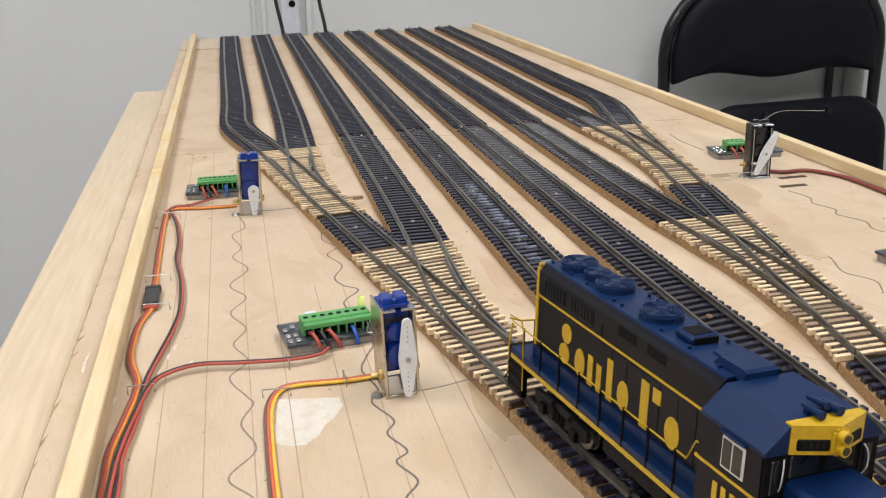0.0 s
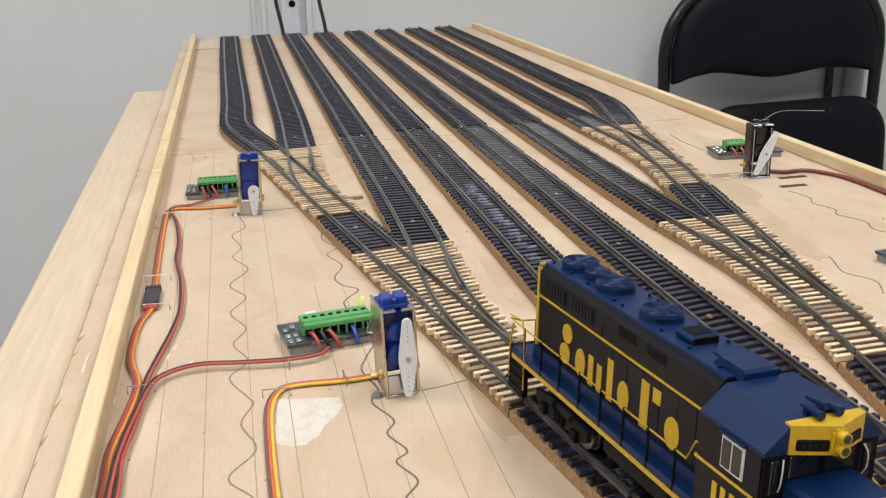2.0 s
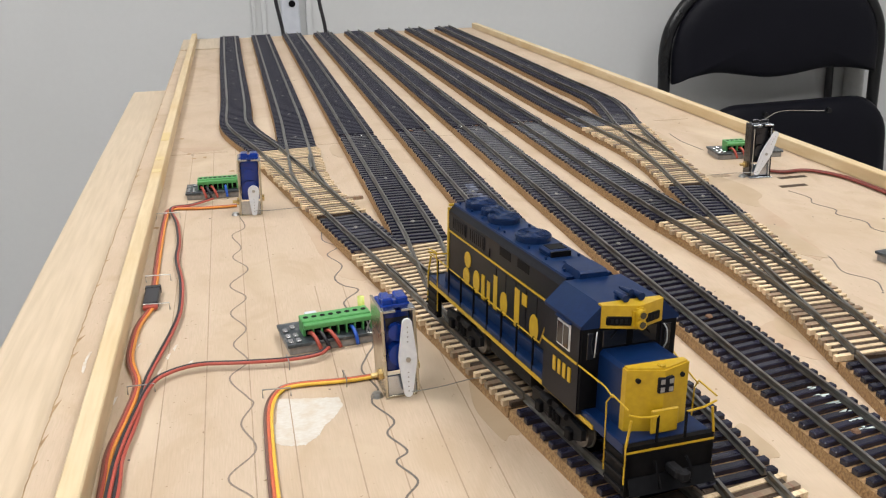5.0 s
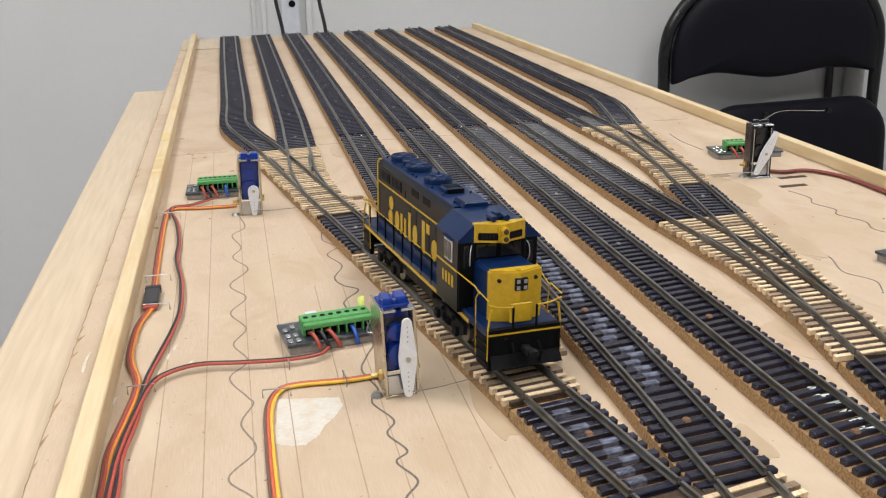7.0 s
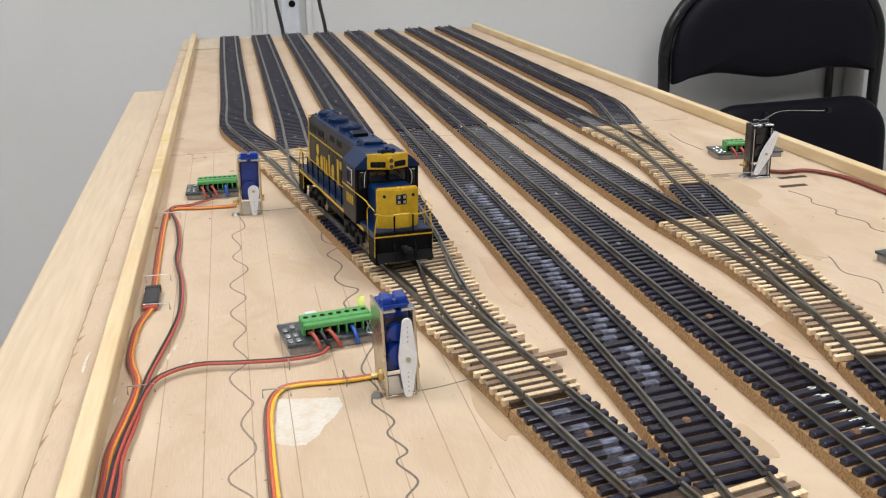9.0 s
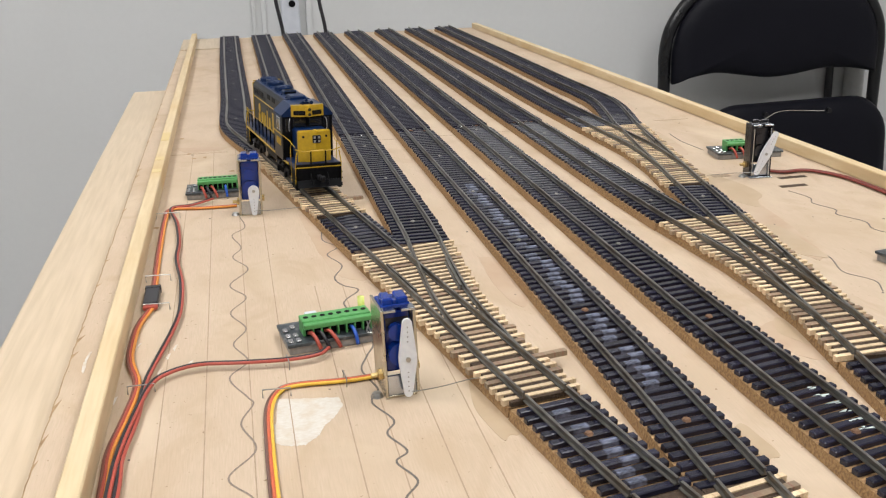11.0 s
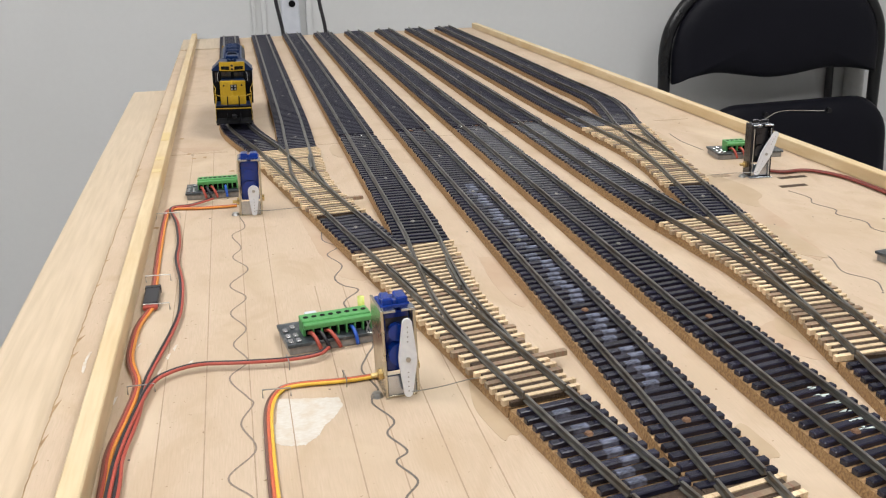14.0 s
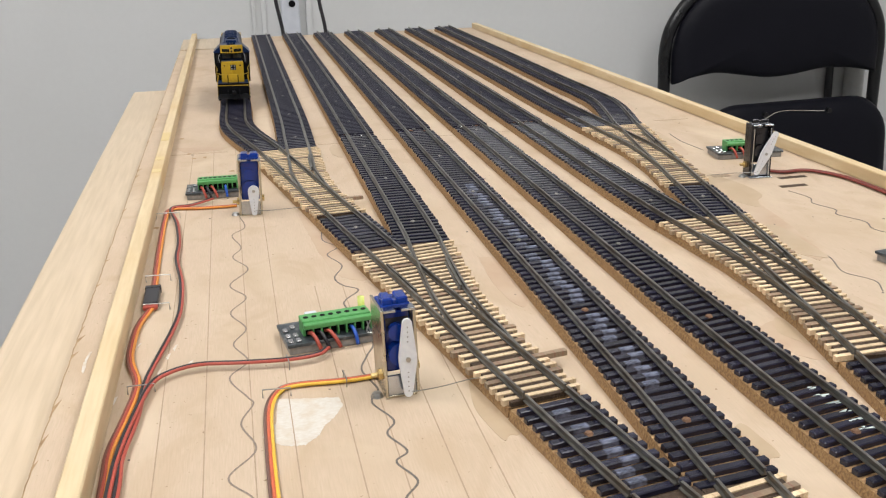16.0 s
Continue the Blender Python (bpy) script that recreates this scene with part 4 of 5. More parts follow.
            st = part("step_well", box(s * (PW - 0.0012) - 0.0012, s * (PW - 0.0012) + 0.0012, min(ya, ya - f * 0.012), max(ya, ya - f * 0.012), z(0.0115), z(0.0250), 0.0003), "black", loco)
            for zz in (0.0135, 0.0175, 0.0215):
                part("tread", box(s * PW - 0.0006, s * PW + 0.0010, min(ya - f * 0.001, ya - f * 0.0115), max(ya - f * 0.001, ya - f * 0.0115), z(zz), z(zz + 0.0008)), "under", st)
            handrail(loco, [(s * PW, ya - f * 0.0005, z(0.0160)), (s * PW, ya - f * 0.0005, z(0.0290)), (s * (PW - 0.0012), ya - f * 0.0005, z(0.0370))], 0.00042)
            handrail(loco, [(s * PW, ya - f * 0.0125, z(0.0150)), (s * (PW + 0.0004), ya - f * 0.0125, z(0.0380)), (s * PW, ya - f * 0.010, z(0.0415)), (s * PW, ya - f * 0.0005, z(0.0405))])
            handrail(loco, [(s * 0.0050, ya - f * 0.0004, z(0.0270)), (s * 0.0050, ya - f * 0.0004, z(0.0372))], 0.0005, "black")
            handrail(loco, [(s * 0.0050, ya - f * 0.0004, z(0.0370)), (s * 0.0110, ya - f * 0.0004, z(0.0375)), (s * PW, ya - f * 0.0004, z(0.0390))], 0.00036)
    # side handrails with their stanchions
    for s in (-1, 1):
        x = s * (PW - 0.0002)
        handrail(loco, [(x, 0.0350, z(0.0458)), (x, 0.0375, z(0.0458)), (x, 0.0410, z(0.0388)), (x, 0.1430, z(0.0388)), (x, 0.1510, z(0.0388))])
        for k in range(8):
            yy = 0.046 + k * 0.0136
            part("stanchion", tube([(x, yy, z(0.0250)), (x, yy, z(0.0391))], 0.00048, 6, 0), "black", loco)
        handrail(loco, [(s * CW, FY + 0.001, z(0.0440)), (x, -0.004, z(0.0420)), (x, -0.0090, z(0.0405))])
        # trucks
    for yc in (0.030, 0.115):
        truck = part("truck", box(-0.0075, 0.0075, yc - 0.016, yc + 0.016, z(0.0140), z(0.0195), 0.0008), "under", loco, "black four-wheel truck")
        for s in (-1, 1):
            fr = part("side_frame", loft([[(s * 0.0118, yc + a, z(lo)), (s * 0.0136, yc + a, z(lo)), (s * 0.0136, yc + a, z(hi)), (s * 0.0118, yc + a, z(hi))] for a, lo, hi in ((-0.0185, 0.0150, 0.0188), (-0.0130, 0.0128, 0.0192), (-0.008, 0.0140, 0.0200), (0, 0.0130, 0.0206), (0.008, 0.0140, 0.0200), (0.0130, 0.0128, 0.0192), (0.0185, 0.0150, 0.0188))]), "under", truck)
            for a in (-0.0112, 0.0112):
                part("journal_box", box(s * 0.0142 - 0.0010, s * 0.0142 + 0.0010, yc + a - 0.0020, yc + a + 0.0020, z(0.0125), z(0.0165), 0.0004), "black", fr)
                part("brake_cylinder", cyl((s * 0.0142, yc + a * 0.55 - 0.003, z(0.0196)), (s * 0.0142, yc + a * 0.55 + 0.003, z(0.0196)), 0.0013, seg=10), "under", fr)
            for j in range(3):
                part("spring", cyl((s * 0.0140, yc - 0.0028 + j * 0.0028, z(0.0140)), (s * 0.0140, yc - 0.0028 + j * 0.0028, z(0.0178)), 0.0009, seg=8), "black", fr)
        for a in (-0.0112, 0.0112):
            for s in (-1, 1):
                w = part("wheel", cyl((s * 0.0079, 0, 0), (s * 0.0100, 0, 0), 0.0058, seg=28), "wheel", truck)
                w.location = (0, yc + a, 0.0058)
                part("flange", cyl((s * 0.0073, 0, 0), (s * 0.0079, 0, 0), 0.0064, seg=28), "wheel", w)
                WHEELS.append((w, yc + a))
    # lettering: plain yellow ovals and bars on both sides of the hood, in the rhythm of the two words
    marks = [("oval", 0.018, 0.108, 0.55, 1.0), ("oval", 0.0, 0.095, 0.04, 0.52), ("oval", 0.150, 0.238, 0.02, 0.66), ("bar", 0.268, 0.310, 0.0, 0.68), ("bar", 0.345, 0.387, 0.0, 0.62), ("bar", 0.432, 0.480, 0.0, 0.92),
             ("oval", 0.522, 0.612, 0.02, 0.66), ("bar", 0.700, 0.758, 0.0, 1.0), ("bar", 0.785, 0.840, 0.70, 1.0), ("oval", 0.880, 0.980, 0.02, 0.68)]
    for side, ya, yb in ((-1, 0.1225, 0.0495), (1, 0.0495, 0.1225)):
        for shape, a, b, lo, hi in marks:
            y0, y1 = ya + (yb - ya) * a, ya + (yb - ya) * b
            z0, z1 = z(0.0335) + 0.0152 * lo, z(0.0335) + 0.0152 * hi
            n = 20 if shape == "oval" else 4
            turn = 0.0 if shape == "oval" else math.pi / 4
            k = 1.0 if shape == "oval" else math.sqrt(2)
            ring = [((y0 + y1) / 2 + (y1 - y0) / 2 * k * math.cos(turn + 2 * math.pi * i / n), (z0 + z1) / 2 + (z1 - z0) / 2 * k * math.sin(turn + 2 * math.pi * i / n)) for i in range(n)]
            part("lettering_block", loft([[(side * (HW + d), y, zz) for y, zz in ring] for d in (-0.0002, 0.00035)]), "yellow", body)
    return loco


loco = locomotive()


# ---- servos on brackets, circuit boards, wires ----
def servo_unit(at, label, dark=False, arm=0.0, low_arm=False, w=0.0125, h=0.0375, d=0.018, metal="bracket"):
    """A small servo held upright in a bent metal bracket; the front looks to -y."""
    s = thing("servo", label, "servo", "turnout servos", at=at)
    case = "servo_dark" if dark else "servo"
    bm = bmesh.new()
    box(-0.0006, 0.0006, 0, d, 0, h, 0.0002, bm)
    part("bracket_side", bm, metal, s, "plated steel bracket side")
    part("bracket_side", box(w - 0.0006, w + 0.0006, 0, d * 0.55, 0.001, h - 0.001, 0.0002), metal, s)
    part("bracket_foot", box(0.0006, w - 0.0006, 0.0002, d, 0, 0.0011, 0.0002), metal, s)
    part("bracket_lip", box(0.0006, w * 0.42, -0.0006, 0.0048, h - 0.0010, h + 0.0002, 0.0002), "plate", s)
    part("bracket_lip", box(w * 0.60, w + 0.0004, -0.0006, 0.0048, h - 0.0010, h + 0.0002, 0.0002), "plate", s)
    part("bracket_plate", box(0.0006, w - 0.0006, 0.0006, 0.0016, 0.0011, 0.0095, 0.0002), "plate", s, "bright steel front plate")
    cd = min(d - 0.001, 0.0175)
    if metal == "servo_dark":
        for q in (0.0012, w - 0.0012):
            part("bracket_edge", box(q - 0.0004, q + 0.0004, -0.0010, 0.0002, 0.001, h - 0.0025, 0.0001), "plate", s, "bright worn bracket edge")
        part("bracket_base", box(-0.0008, w + 0.0008, -0.0030, d, 0.0, 0.0010, 0.0003), "plate", s, "bright steel base")
    body = part("servo_case", box(0.0010, w - 0.0010, 0.0036, cd, 0.0100, h - 0.0020, 0.0006), ("servo" if low_arm else "servo_deep") if not dark else case, s, "translucent blue servo case" if not dark else "dark servo case")
    part("case_cap", box(0.0016, w * 0.44, 0.0050, cd - 0.004, h - 0.0022, h + 0.0030, 0.0006), case, body)
    part("case_cap", box(w * 0.56, w - 0.0010, 0.0050, cd - 0.004, h - 0.0022, h + 0.0030, 0.0006), case, body)
    part("case_tab", box(0.0004, w - 0.0004, 0.0040, cd - 0.001, h - 0.0012, h + 0.0006, 0.0004), case, body)
    part("cable_boss", cyl((w * 0.5, 0.006, h - 0.001), (w * 0.5, 0.006, h + 0.0022), 0.0014, seg=14), case, body)
    part("gear_boss", cyl((w * 0.5, -0.0002, 0.0185), (w * 0.5, 0.004, 0.0185), 0.0048, seg=24), case, body)
    part("gear_boss", cyl((w * 0.45, 0.0008, 0.0275), (w * 0.45, 0.004, 0.0275), 0.0036, seg=20), case, body)
    if not low_arm:
        part("case_label", box(0.0018, w - 0.0018, 0.0033, 0.0037, h - 0.0095, h - 0.0045), "servo_dark", body)
    # output arm
    turn = Matrix.Translation((w * 0.66, -0.0022, 0.0175)) @ Matrix.Rotation(radians(arm), 4, "Y")
    L1, L2 = (0.0150, 0.0145) if not low_arm else (0.0, 0.0145)
    bm = bmesh.new()
    prof = []
    for k in range(24):
        a = 2 * math.pi * k / 24
        r = 0.0034
        prof.append((r * math.cos(a), r * math.sin(a)))
    outline = []
    top = [(0.0019 * math.cos(a), L1 + 0.0019 * math.sin(a)) for a in [math.pi * j / 8 for j in range(9)]] if L1 else [(0.0036 * math.cos(a), 0.0036 * math.sin(a)) for a in [math.pi * j / 10 for j in range(11)]]
    bot = [(0.0017 * math.cos(a), -L2 + 0.0017 * math.sin(a)) for a in [math.pi + math.pi * j / 8 for j in range(9)]]
    mid_r, mid_l = [(0.0036, 0.0015), (0.0036, -0.0015)], [(-0.0036, -0.0015), (-0.0036, 0.0015)]
    outline = (mid_r[::-1] if L1 else [(0.0036, -0.0015)]) + top + (mid_l[::-1] if L1 else [(-0.0036, -0.0015)]) + bot
    lo = [bm.verts.new(turn @ Vector((x, 0.0, zz))) for x, zz in outline]
    hi = [bm.verts.new(turn @ Vector((x, -0.0014, zz))) for x, zz in outline]
    bm.faces.new(lo)
    bm.faces.new(hi[::-1])
    for k in range(len(lo)):
        bm.faces.new((lo[k], hi[k], hi[(k + 1) % len(lo)], lo[(k + 1) % len(lo)]))
    bmesh.ops.recalc_face_normals(bm, faces=bm.faces)
    horn = part("servo_arm", bm, "horn", s, "white nylon servo arm")
    for zz in ([0.0135, 0.0115, 0.0095, 0.0075] if L1 else []) + [-0.0055, -0.0075, -0.0095, -0.0115, -0.0135]:
        q = turn @ Vector((0, -0.0015, zz))
        part("arm_hole", cyl(q, q + Vector((0, 0.0003, 0)), 0.0003, seg=8), "standoff", horn)
    q = turn @ Vector((0, -0.0014, 0))
    part("arm_screw", cyl(q, q + Vector((0, -0.0007, 0)), 0.0010, seg=12), "steel", horn)
    part("bracket_screw", cyl((-0.0050, 0.006, 0.0085), (-0.0006, 0.006, 0.0085), 0.0011, seg=10), "brass", s, "brass fixing screw")
    part("screw_nut", cyl((-0.0022, 0.006, 0.0085), (-0.0006, 0.006, 0.0085), 0.0024, seg=6), "brass", s)
    part("screw_nut", cyl((w + 0.0006, 0.006, 0.0105), (w + 0.0020, 0.006, 0.0105), 0.0021, seg=6), "brass", s)
    part("foot_screw", cyl((-0.0035, 0.004, 0.0), (-0.0035, 0.004, 0.0018), 0.0027, 0.0018, seg=16), "steel", s, "round steel screw head")
    return s


SERVO_BLUE = "translucent blue servo with long white arm in steel bracket"
servo_unit(pose(0.0515, 0.3600, 0, 0, -1.0, 4), SERVO_BLUE, False, 2, False, 0.0128, 0.0375, 0.020)
servo_unit(pose(-0.0008, 0.6470, 0, 0, 2.0, -2), "translucent blue servo with short white arm in steel bracket", False, 0, True, 0.0135)
servo_unit(pose(0.3525, 0.6350, 0, 0, 0.5, -6), "dark servo with slanted white arm in a steel bracket", True, 24, False, 0.0145, 0.0375, 0.011, "servo_dark")


def control_board(at, label, length=0.040, wires=(), block=None):
    """A small circuit board on a plinth, with a green screw terminal, wires to -y."""
    block = block or length
    c = thing("control_board", label, "circuit board", "servo controllers", at=at)
    part("plinth", box(0.0008, length, 0.0035, 0.028, 0.0, 0.0036, 0.0003), "standoff", c, "dark plinth")
    pcb = part("circuit_board", box(0, length + 0.001, 0.0025, 0.029, 0.0036, 0.0052, 0.0002), "pcb", c)
    t = part("terminal_block", box(0.0085, block, 0.0095, 0.0185, 0.0052, 0.0125, 0.0004), "terminal", c, "green screw terminal block")
    part("terminal_step", box(0.0085, block, 0.0062, 0.0096, 0.0095, 0.0118, 0.0003), "terminal", t)
    n = 8 if block == length else 4
    pw = (block - 0.0095) / n
    for k in range(n):
        x = 0.0090 + pw * (k + 0.5)
        part("screw_hole", cyl((x, 0.0138, 0.0124), (x, 0.0138, 0.0127), 0.0012, seg=12), "black", t)
        part("wire_mouth", box(x - 0.0013, x + 0.0013, 0.0090, 0.0094, 0.0056, 0.0094), "black", t, "dark wire opening")
        part("divider", box(x + 0.0013, x + 0.0020, 0.0062, 0.0094, 0.0054, 0.0096), "terminal", t)
    for x, y in ((0.0022, 0.006), (0.0056, 0.006), (0.0022, 0.012), (0.0056, 0.012), (0.0022, 0.019), (0.006, 0.022)):
        part("solder_pad", box(x - 0.0012, x + 0.0012, y - 0.0019, y + 0.0019, 0.0051, 0.0062, 0.0004), "solder", pcb, "shiny solder pad")
    part("chip", box(0.012, 0.022, 0.0030, 0.0055, 0.0052, 0.0062, 0.0002), "black", pcb)
    part("chip", box(0.026, 0.036, 0.020, 0.0255, 0.0052, 0.0068, 0.0002), "black", pcb)
    part("trimmer", box(0.0125, 0.0180, 0.0205, 0.0255, 0.0052, 0.0108, 0.0003), "conduit", pcb)
    for k, (col, dx) in enumerate(wires):
        x = 0.0090 + pw * (k + 0.5)
        if col:
            part("lead", tube([(x, 0.0085, 0.0072), (x + dx * 0.3, 0.0055, 0.0078), (x + dx * 0.7, 0.0022, 0.0058), (x + dx * 1.2, 0.0008, 0.0012)], 0.0009, 7, 4), col, c, "", True)
    return c


W1 = [("red", 0.003), ("dark_wire", 0.003), ("red", 0.004), (None, 0), (None, 0), ("blue_wire", 0.001), (None, 0), (None, 0)]
cb = control_board(pose(0.0160, 0.4100, 0, 0, 0, 8), "dark servo control board with green terminal and yellow LED", 0.0400, W1)
led = part("led", cyl((0.0385, 0.0205, 0.0052), (0.0385, 0.0205, 0.0160), 0.0016, seg=14), "led", cb, "pale yellow LED", True)
for dx in (0.0, 0.0016):
    part("led_leg", tube([(0.037 + dx, 0.006, 0.0095), (0.0375 - dx, 0.003, 0.0060), (0.039, 0.001, 0.0052)], 0.0003, 5, 3), "steel", cb)
control_board(pose(-0.0375, 0.6960, 0, 0, 0, -1), "dark servo control board with green terminal, beside the servo", 0.0360, W1)
control_board(pose(0.3560, 0.6880, 0, 0, 0, -6), "dark servo control board with green terminal behind the dark servo", 0.0500, [("red", 0.003), (None, 0), ("red", 0.002)], 0.0240)
control_board(pose(0.3345, 0.4260, 0, 0, 0, 10), "dark servo control board at the edge of view", 0.0380, [])


def wire(name, pts, colours, label, r=0.00075, gap=0.0011, z=0.0012):
    w = thing(name, label, "wire", "servo wires")
    n = len(colours)
    for k, c in enumerate(colours):
        off = (k - (n - 1) / 2) * gap
        line = offset(smooth_line([(x / 1000, y / 1000, z) for x, y in pts], 6), off)
        lift = 0.0002 * math.sin(k * 2.1)
        part("strand", sweep([q + Vector((0, 0, lift)) for q in line], [(r * math.cos(a), r * math.sin(a)) for a in [2 * math.pi * j / 8 for j in range(8)]]), c, w, "", True)
    return w


wire("servo_lead", [(-3, 671), (-25, 672), (-46, 675), (-49, 653), (-49, 585), (-48, 525), (-47.5, 512)], ["orange", "red", "brown"], "orange, red and brown servo lead stapled to the board")
wire("servo_lead", [(-47, 490), (-52, 465), (-53, 438), (-52, 422), (-47.5, 397), (-50, 367), (-53, 341), (-52.5, 309), (-53, 200), (-52, 60)], ["orange", "red", "brown"], "orange, red and brown servo lead running to the near end", z=0.0014)
wire("supply_lead", [(-19, 691), (-33, 678), (-46, 673), (-41, 637), (-38, 594), (-38, 561), (-34, 521), (-33, 479), (-36, 450), (-40, 425), (-44, 397), (-45, 366), (-48, 335), (-47.5, 309), (-48, 200), (-47, 60)], ["red", "dark_wire"], "red and black supply lead twisting along the board", z=0.0022)
wire("supply_lead", [(33, 411), (28, 405), (15, 403), (-4, 405), (-23, 408), (-36, 402), (-42, 391), (-46, 366), (-49, 340), (-50, 309), (-50, 200), (-49, 60)], ["red", "dark_wire"], "red and black supply lead from the control board", z=0.0031)
wire("servo_lead", [(50, 381), (37, 380), (16, 381), (9, 376), (5, 362), (4, 335), (4, 295), (5, 240), (5, 100)], ["yellow_wire", "salmon", "umber"], "flat brown, red and yellow servo lead on the board", r=0.00075, gap=0.0012)
wire("servo_lead", [(371, 645), (380, 638), (395, 638), (404, 630), (412, 610), (414, 570), (416, 480), (420, 380)], ["umber", "maroon", "dark_wire", "maroon"], "dark red and brown servo lead along the edge strip", r=0.0008, gap=0.0010, z=0.0016)


def staple(x0, x1, y0, y1, h=0.0036):
    solid("staple", tube([(x0, y0, 0), (x0, y0, h), (x1, y1, h), (x1, y1, 0)], 0.0003, 6, 0), "steel", "thin steel staple over the wires", "staple", "wire staples")


for x0, x1, y0, y1 in ((-0.0508, -0.0400, 0.3925, 0.3925), (0.0030, 0.0142, 0.3745, 0.3735), (-0.055, -0.040, 0.658, 0.657), (-0.053, -0.040, 0.532, 0.531), (-0.0515, -0.0385, 0.488, 0.487), (0.0365, 0.0370, 0.3840, 0.3755), (0.0145, 0.0152, 0.4065, 0.3985)):
    staple(x0, x1, y0, y1)

conn = thing("wire_connector", "black three-pin connector joining the servo leads", "connector", at=pose(-0.0478, 0.5010, 0.0, 0, 0, 0))
part("plug", box(-0.0037, 0.0037, -0.0120, 0.0100, 0.0004, 0.0040, 0.0005), "dark_wire", conn)
part("socket", box(-0.0040, 0.0040, 0.0095, 0.0135, 0.0002, 0.0044, 0.0005), "dark_wire", conn)
part("crimp", box(-0.0036, 0.0036, -0.0150, -0.0118, 0.0008, 0.0030, 0.0004), "red", conn)

for pts, lab in (([(0.0608, 0.3572, 0.0035), (0.0720, 0.3560, 0.0048), (0.0860, 0.3570, 0.0062), (0.0905, 0.3545, 0.0064)], "thin steel pushrod from the servo arm to the turnout"),
                 ([(0.0080, 0.6440, 0.0040), (0.0180, 0.6380, 0.0050), (0.0420, 0.6360, 0.0060)], "thin steel pushrod from the servo arm to the turnout"),
                 ([(0.3555, 0.6310, 0.0045), (0.3400, 0.6330, 0.0050), (0.3180, 0.6300, 0.0058)], "thin steel pushrod from the servo arm to the turnout"),
                 ([(0.3660, 0.6450, 0.0385), (0.3800, 0.6450, 0.0440), (0.4100, 0.6400, 0.0430)], "thin bent steel wire at the dark servo")):
    solid("pushrod", tube(pts, 0.00019, 6, 4), "rail", lab, "rod", "servo pushrods")

solid("wood_screw", cyl((-0.0815, 0.775, -0.0185), (-0.0830, 0.800, -0.0160), 0.0016, 0.0022, seg=10), "steel", "steel wood screw lying on the table top", "screw")


# ---- folding chair leaning behind the table ----
def rounded(w, h, r, low=None, n=8):
    pts = []
    low = low or r
    for cx, cz, a0, q in ((w - r, h - r, 0, r), (-w + r, h - r, 90, r), (-w + low, -h + low, 180, low), (w - low, -h + low, 270, low)):
        for k in range(n + 1):
            a = radians(a0 + 90 * k / n)
            pts.append((cx + q * math.cos(a), cz + q * math.sin(a)))
        if a0 == 180:
            pts += [(-w + low + (2 * w - 2 * low) * k / 14, -h) for k in range(1, 14)]
    return pts


def cushion(outline, d, bulge=0.012):
    """A padded panel, standing in x and z, with a soft front."""
    xs, zs = [x for x, _ in outline], [z for _, z in outline]
    cx, cz = (min(xs) + max(xs)) / 2, (min(zs) + max(zs)) / 2
    secs = []
    for y, k in ((d, 0.985), (0.0, 1.0), (-d * 0.6, 0.985), (-d, 0.95), (-d - bulge * 0.45, 0.86), (-d - bulge * 0.75, 0.70), (-d - bulge * 0.92, 0.46), (-d - bulge, 0.2), (-d - bulge, 0.03)):
        secs.append([(cx + (x - cx) * k, y, cz + (z - cz) * k) for x, z in outline])
    return loft(secs)


def back_outline():
    """A broad arch on top, a twice-curved lower edge."""
    low = smooth_line([(-0.2040, -0.124, 0), (-0.175, -0.115, 0), (-0.120, -0.1075, 0), (-0.056, -0.116, 0), (-0.009, -0.122, 0), (0.040, -0.119, 0), (0.095, -0.111, 0), (0.142, -0.112, 0), (0.179, -0.117, 0), (0.213, -0.124, 0)], 4)
    arch = smooth_line([(0.213, -0.118, 0), (0.212, -0.06, 0), (0.192, -0.005, 0), (0.150, 0.036, 0), (0.08, 0.052, 0), (0.0, 0.056, 0), (-0.08, 0.052, 0), (-0.147, 0.036, 0), (-0.186, -0.005, 0), (-0.204, -0.06, 0), (-0.2045, -0.118, 0)], 4)
    return [(q.x, q.y) for q in low + arch]


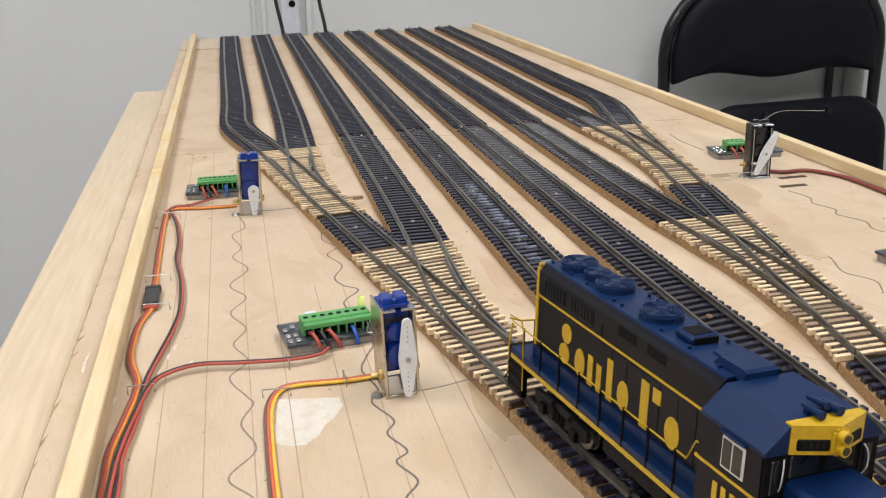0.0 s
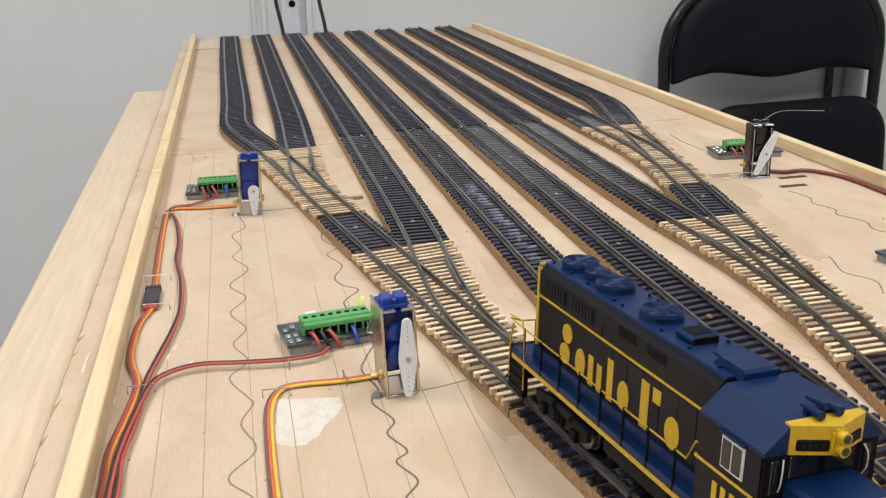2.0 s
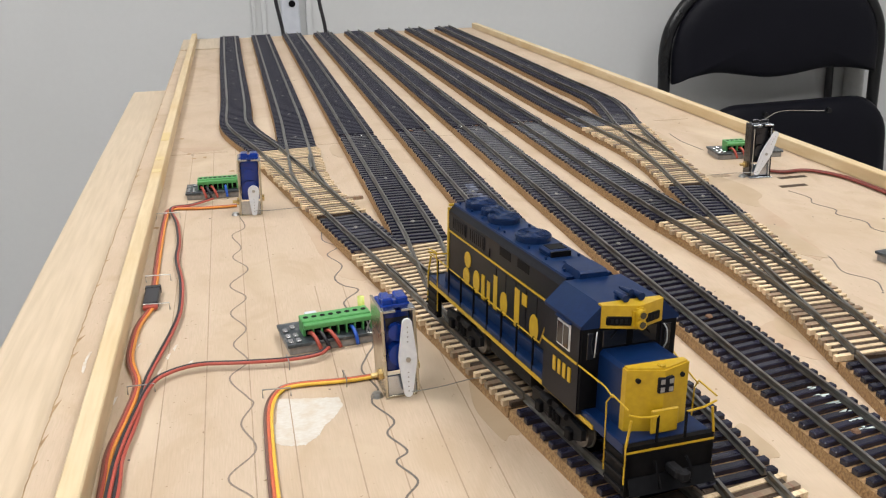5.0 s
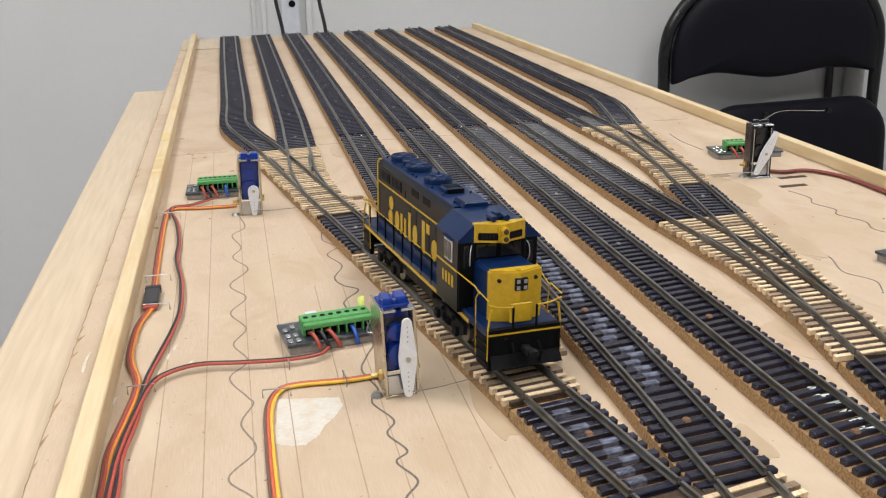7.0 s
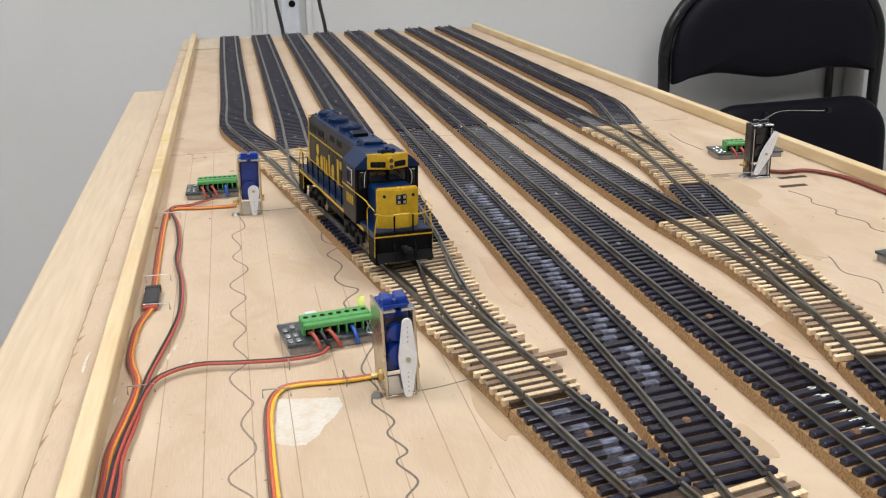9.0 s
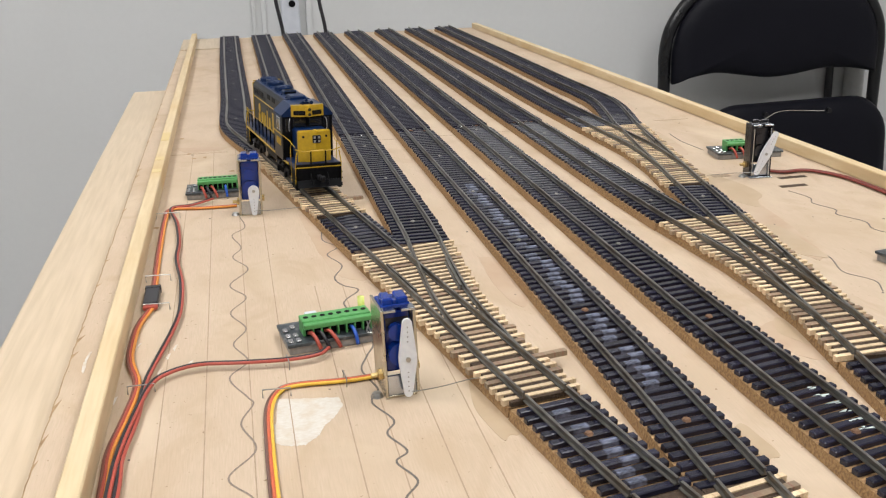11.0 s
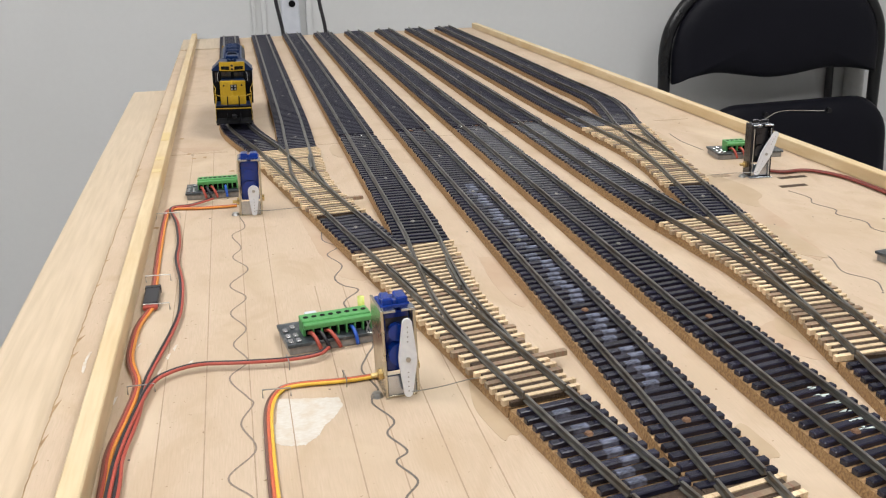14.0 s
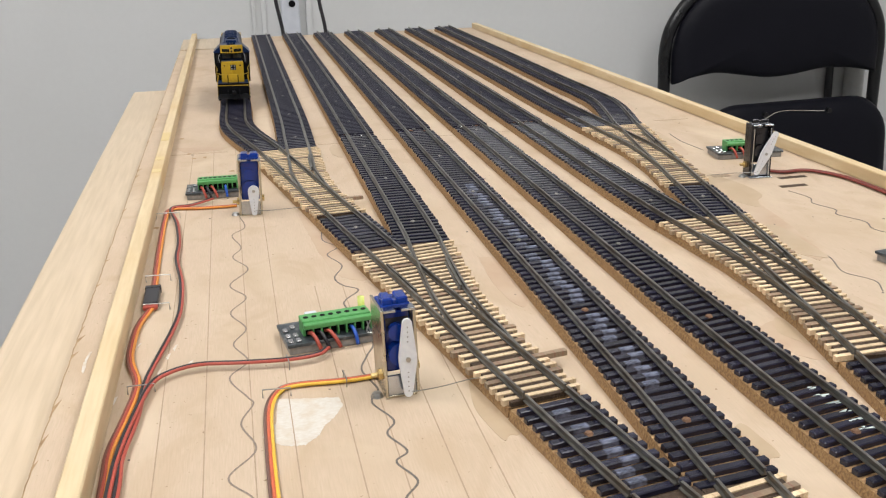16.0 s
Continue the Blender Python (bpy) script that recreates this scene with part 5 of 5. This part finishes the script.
def folding_chair():
    ch = thing("folding_chair", "black vinyl and steel folding chair, folded upright against the wall", "chair", at=pose(1.1415, 2.0, -0.027) @ Matrix.Scale(1.149, 4))
    low = (FLOOR + 0.027) / 1.149
    part("backrest", cushion(back_outline(), 0.012, 0.010), "vinyl", ch, "padded black vinyl backrest", True)
    seat = part("seat", cushion([(x + (0.004 * (0.2 + z) / 0.2 if x < 0 else -0.022 * (0.2 + z) / 0.4), z) for x, z in rounded(0.205, 0.20, 0.075)], 0.015, 0.012), "vinyl", ch, "padded black vinyl seat, folded up", True)
    seat.location = (0.050, -0.015, -0.366)
    seat.rotation_euler = (0, radians(-0.6), 0)
    frame_pts = [(-0.212, 0.03, low + 0.01), (-0.212, 0.02, -0.45), (-0.214, 0.012, -0.15), (-0.216, 0.006, -0.06), (-0.200, 0.004, -0.008), (-0.155, 0.004, 0.040), (-0.08, 0.004, 0.058), (0, 0.004, 0.062), (0.08, 0.004, 0.058), (0.160, 0.004, 0.040), (0.203, 0.004, -0.008), (0.219, 0.006, -0.06), (0.222, 0.012, -0.15), (0.224, 0.02, -0.45), (0.226, 0.03, low + 0.01)]
    part("back_frame", tube(frame_pts, 0.0115, 12, 6), "tube", ch, "black steel tube frame", True)
    for q in (-0.165, 0.226):
        part("leg", tube([(q, -0.01, -0.25), (q, 0.0, -0.45), (q, 0.05, low + 0.01)], 0.0105, 10, 5), "tube", ch, "", True)
        part("foot_cap", cyl((q, 0.05, low), (q, 0.05, low + 0.03), 0.0135, seg=14), "black", ch)
    for q in (-0.03, 0.10):
        part("pivot_rivet", cyl((q, -0.040, -0.186), (q, -0.02, -0.186), 0.005, seg=12), "tube", ch)
    part("cross_bar", cyl((-0.225, 0.028, -0.60), (0.235, 0.028, -0.60), 0.008, seg=10), "tube", ch)


folding_chair()


# ---- what moves: the locomotive backs away along the ladder into the first track ----
STEPS = ((0, 0.3210), (2.6, 0.3210), (2.8, 0.3240), (3.0, 0.3300), (3.5, 0.3476), (4.0, 0.3667), (4.6, 0.3908), (5.2, 0.4169), (5.8, 0.4450), (6.5, 0.4787), (7.0, 0.5070), (7.5, 0.5383), (8.0, 0.5713), (8.5, 0.6084), (9.0, 0.6480), (9.6, 0.6965), (10.2, 0.7473), (10.8, 0.8002), (11.5, 0.8622), (12.0, 0.9048), (12.5, 0.9505), (13.0, 0.9984), (13.5, 1.0388), (14.0, 1.0735), (14.5, 1.1099), (15.0, 1.1462), (15.5, 1.1850), (16.0, 1.2100))
# the body rocks a little to one side on its trucks: time, lean, extra turn, sideways play
ROCK = ((0, 3.0, -0.1, 0.4), (4.0, 2.8, -0.5, 0.0), (7.0, 2.5, -1.2, -0.6), (9.0, 2.3, -1.0, -0.5), (12.5, 2.2, -0.4, -0.4), (16.0, 1.7, -0.7, -1.0))


def motions():
    raw = smooth_line([(x, y, 0) for x, y in LADDER + BEND0 + [(0, 1.45), (0, 1.7)]], 24)
    start = min(range(len(raw)), key=lambda k: abs(raw[k].y + 0.1))
    run, length = [], 0.0
    for a, b in zip(raw[start:], raw[start + 1:]):
        run.append((length, a))
        length += (b - a).length

    def along(s):
        for (s0, a), (s1, b) in zip(run, run[1:]):
            if s <= s1:
                return a.lerp(b, (s - s0) / (s1 - s0))
        return run[-1][1].copy()

    rows = []
    for t, s in STEPS:
        a, b = along(s), along(s + 0.085)
        d = (a - b).normalized()
        o = a + d * 0.030
        yaw = math.degrees(math.atan2(d.x, -d.y))
        lean, turn, play = (float(np.interp(t, [q[0] for q in ROCK], [q[k] for q in ROCK])) for k in (1, 2, 3))
        rows.append((t, pose(o.x, o.y, RAIL_Z, 0, 0, yaw) @ Matrix.Translation((play / 1000, 0, 0)) @ pose(0, 0, 0, 0, lean, turn)))
    walk(loco, rows)
    # the wheels roll without slip: one turn for each 36 mm
    times = [0.0, 2.6] + [2.6 + 0.08 * k for k in range(1, 168)] + [16.0]
    for w, y in WHEELS:
        spin = []
        for t in times:
            s = float(np.interp(t, [q[0] for q in STEPS], [q[1] for q in STEPS]))
            spin.append((t, pose(0, y, 0.0058, math.degrees((s - 0.3210) / 0.0058) * -1)))
        walk(w, spin)


motions()
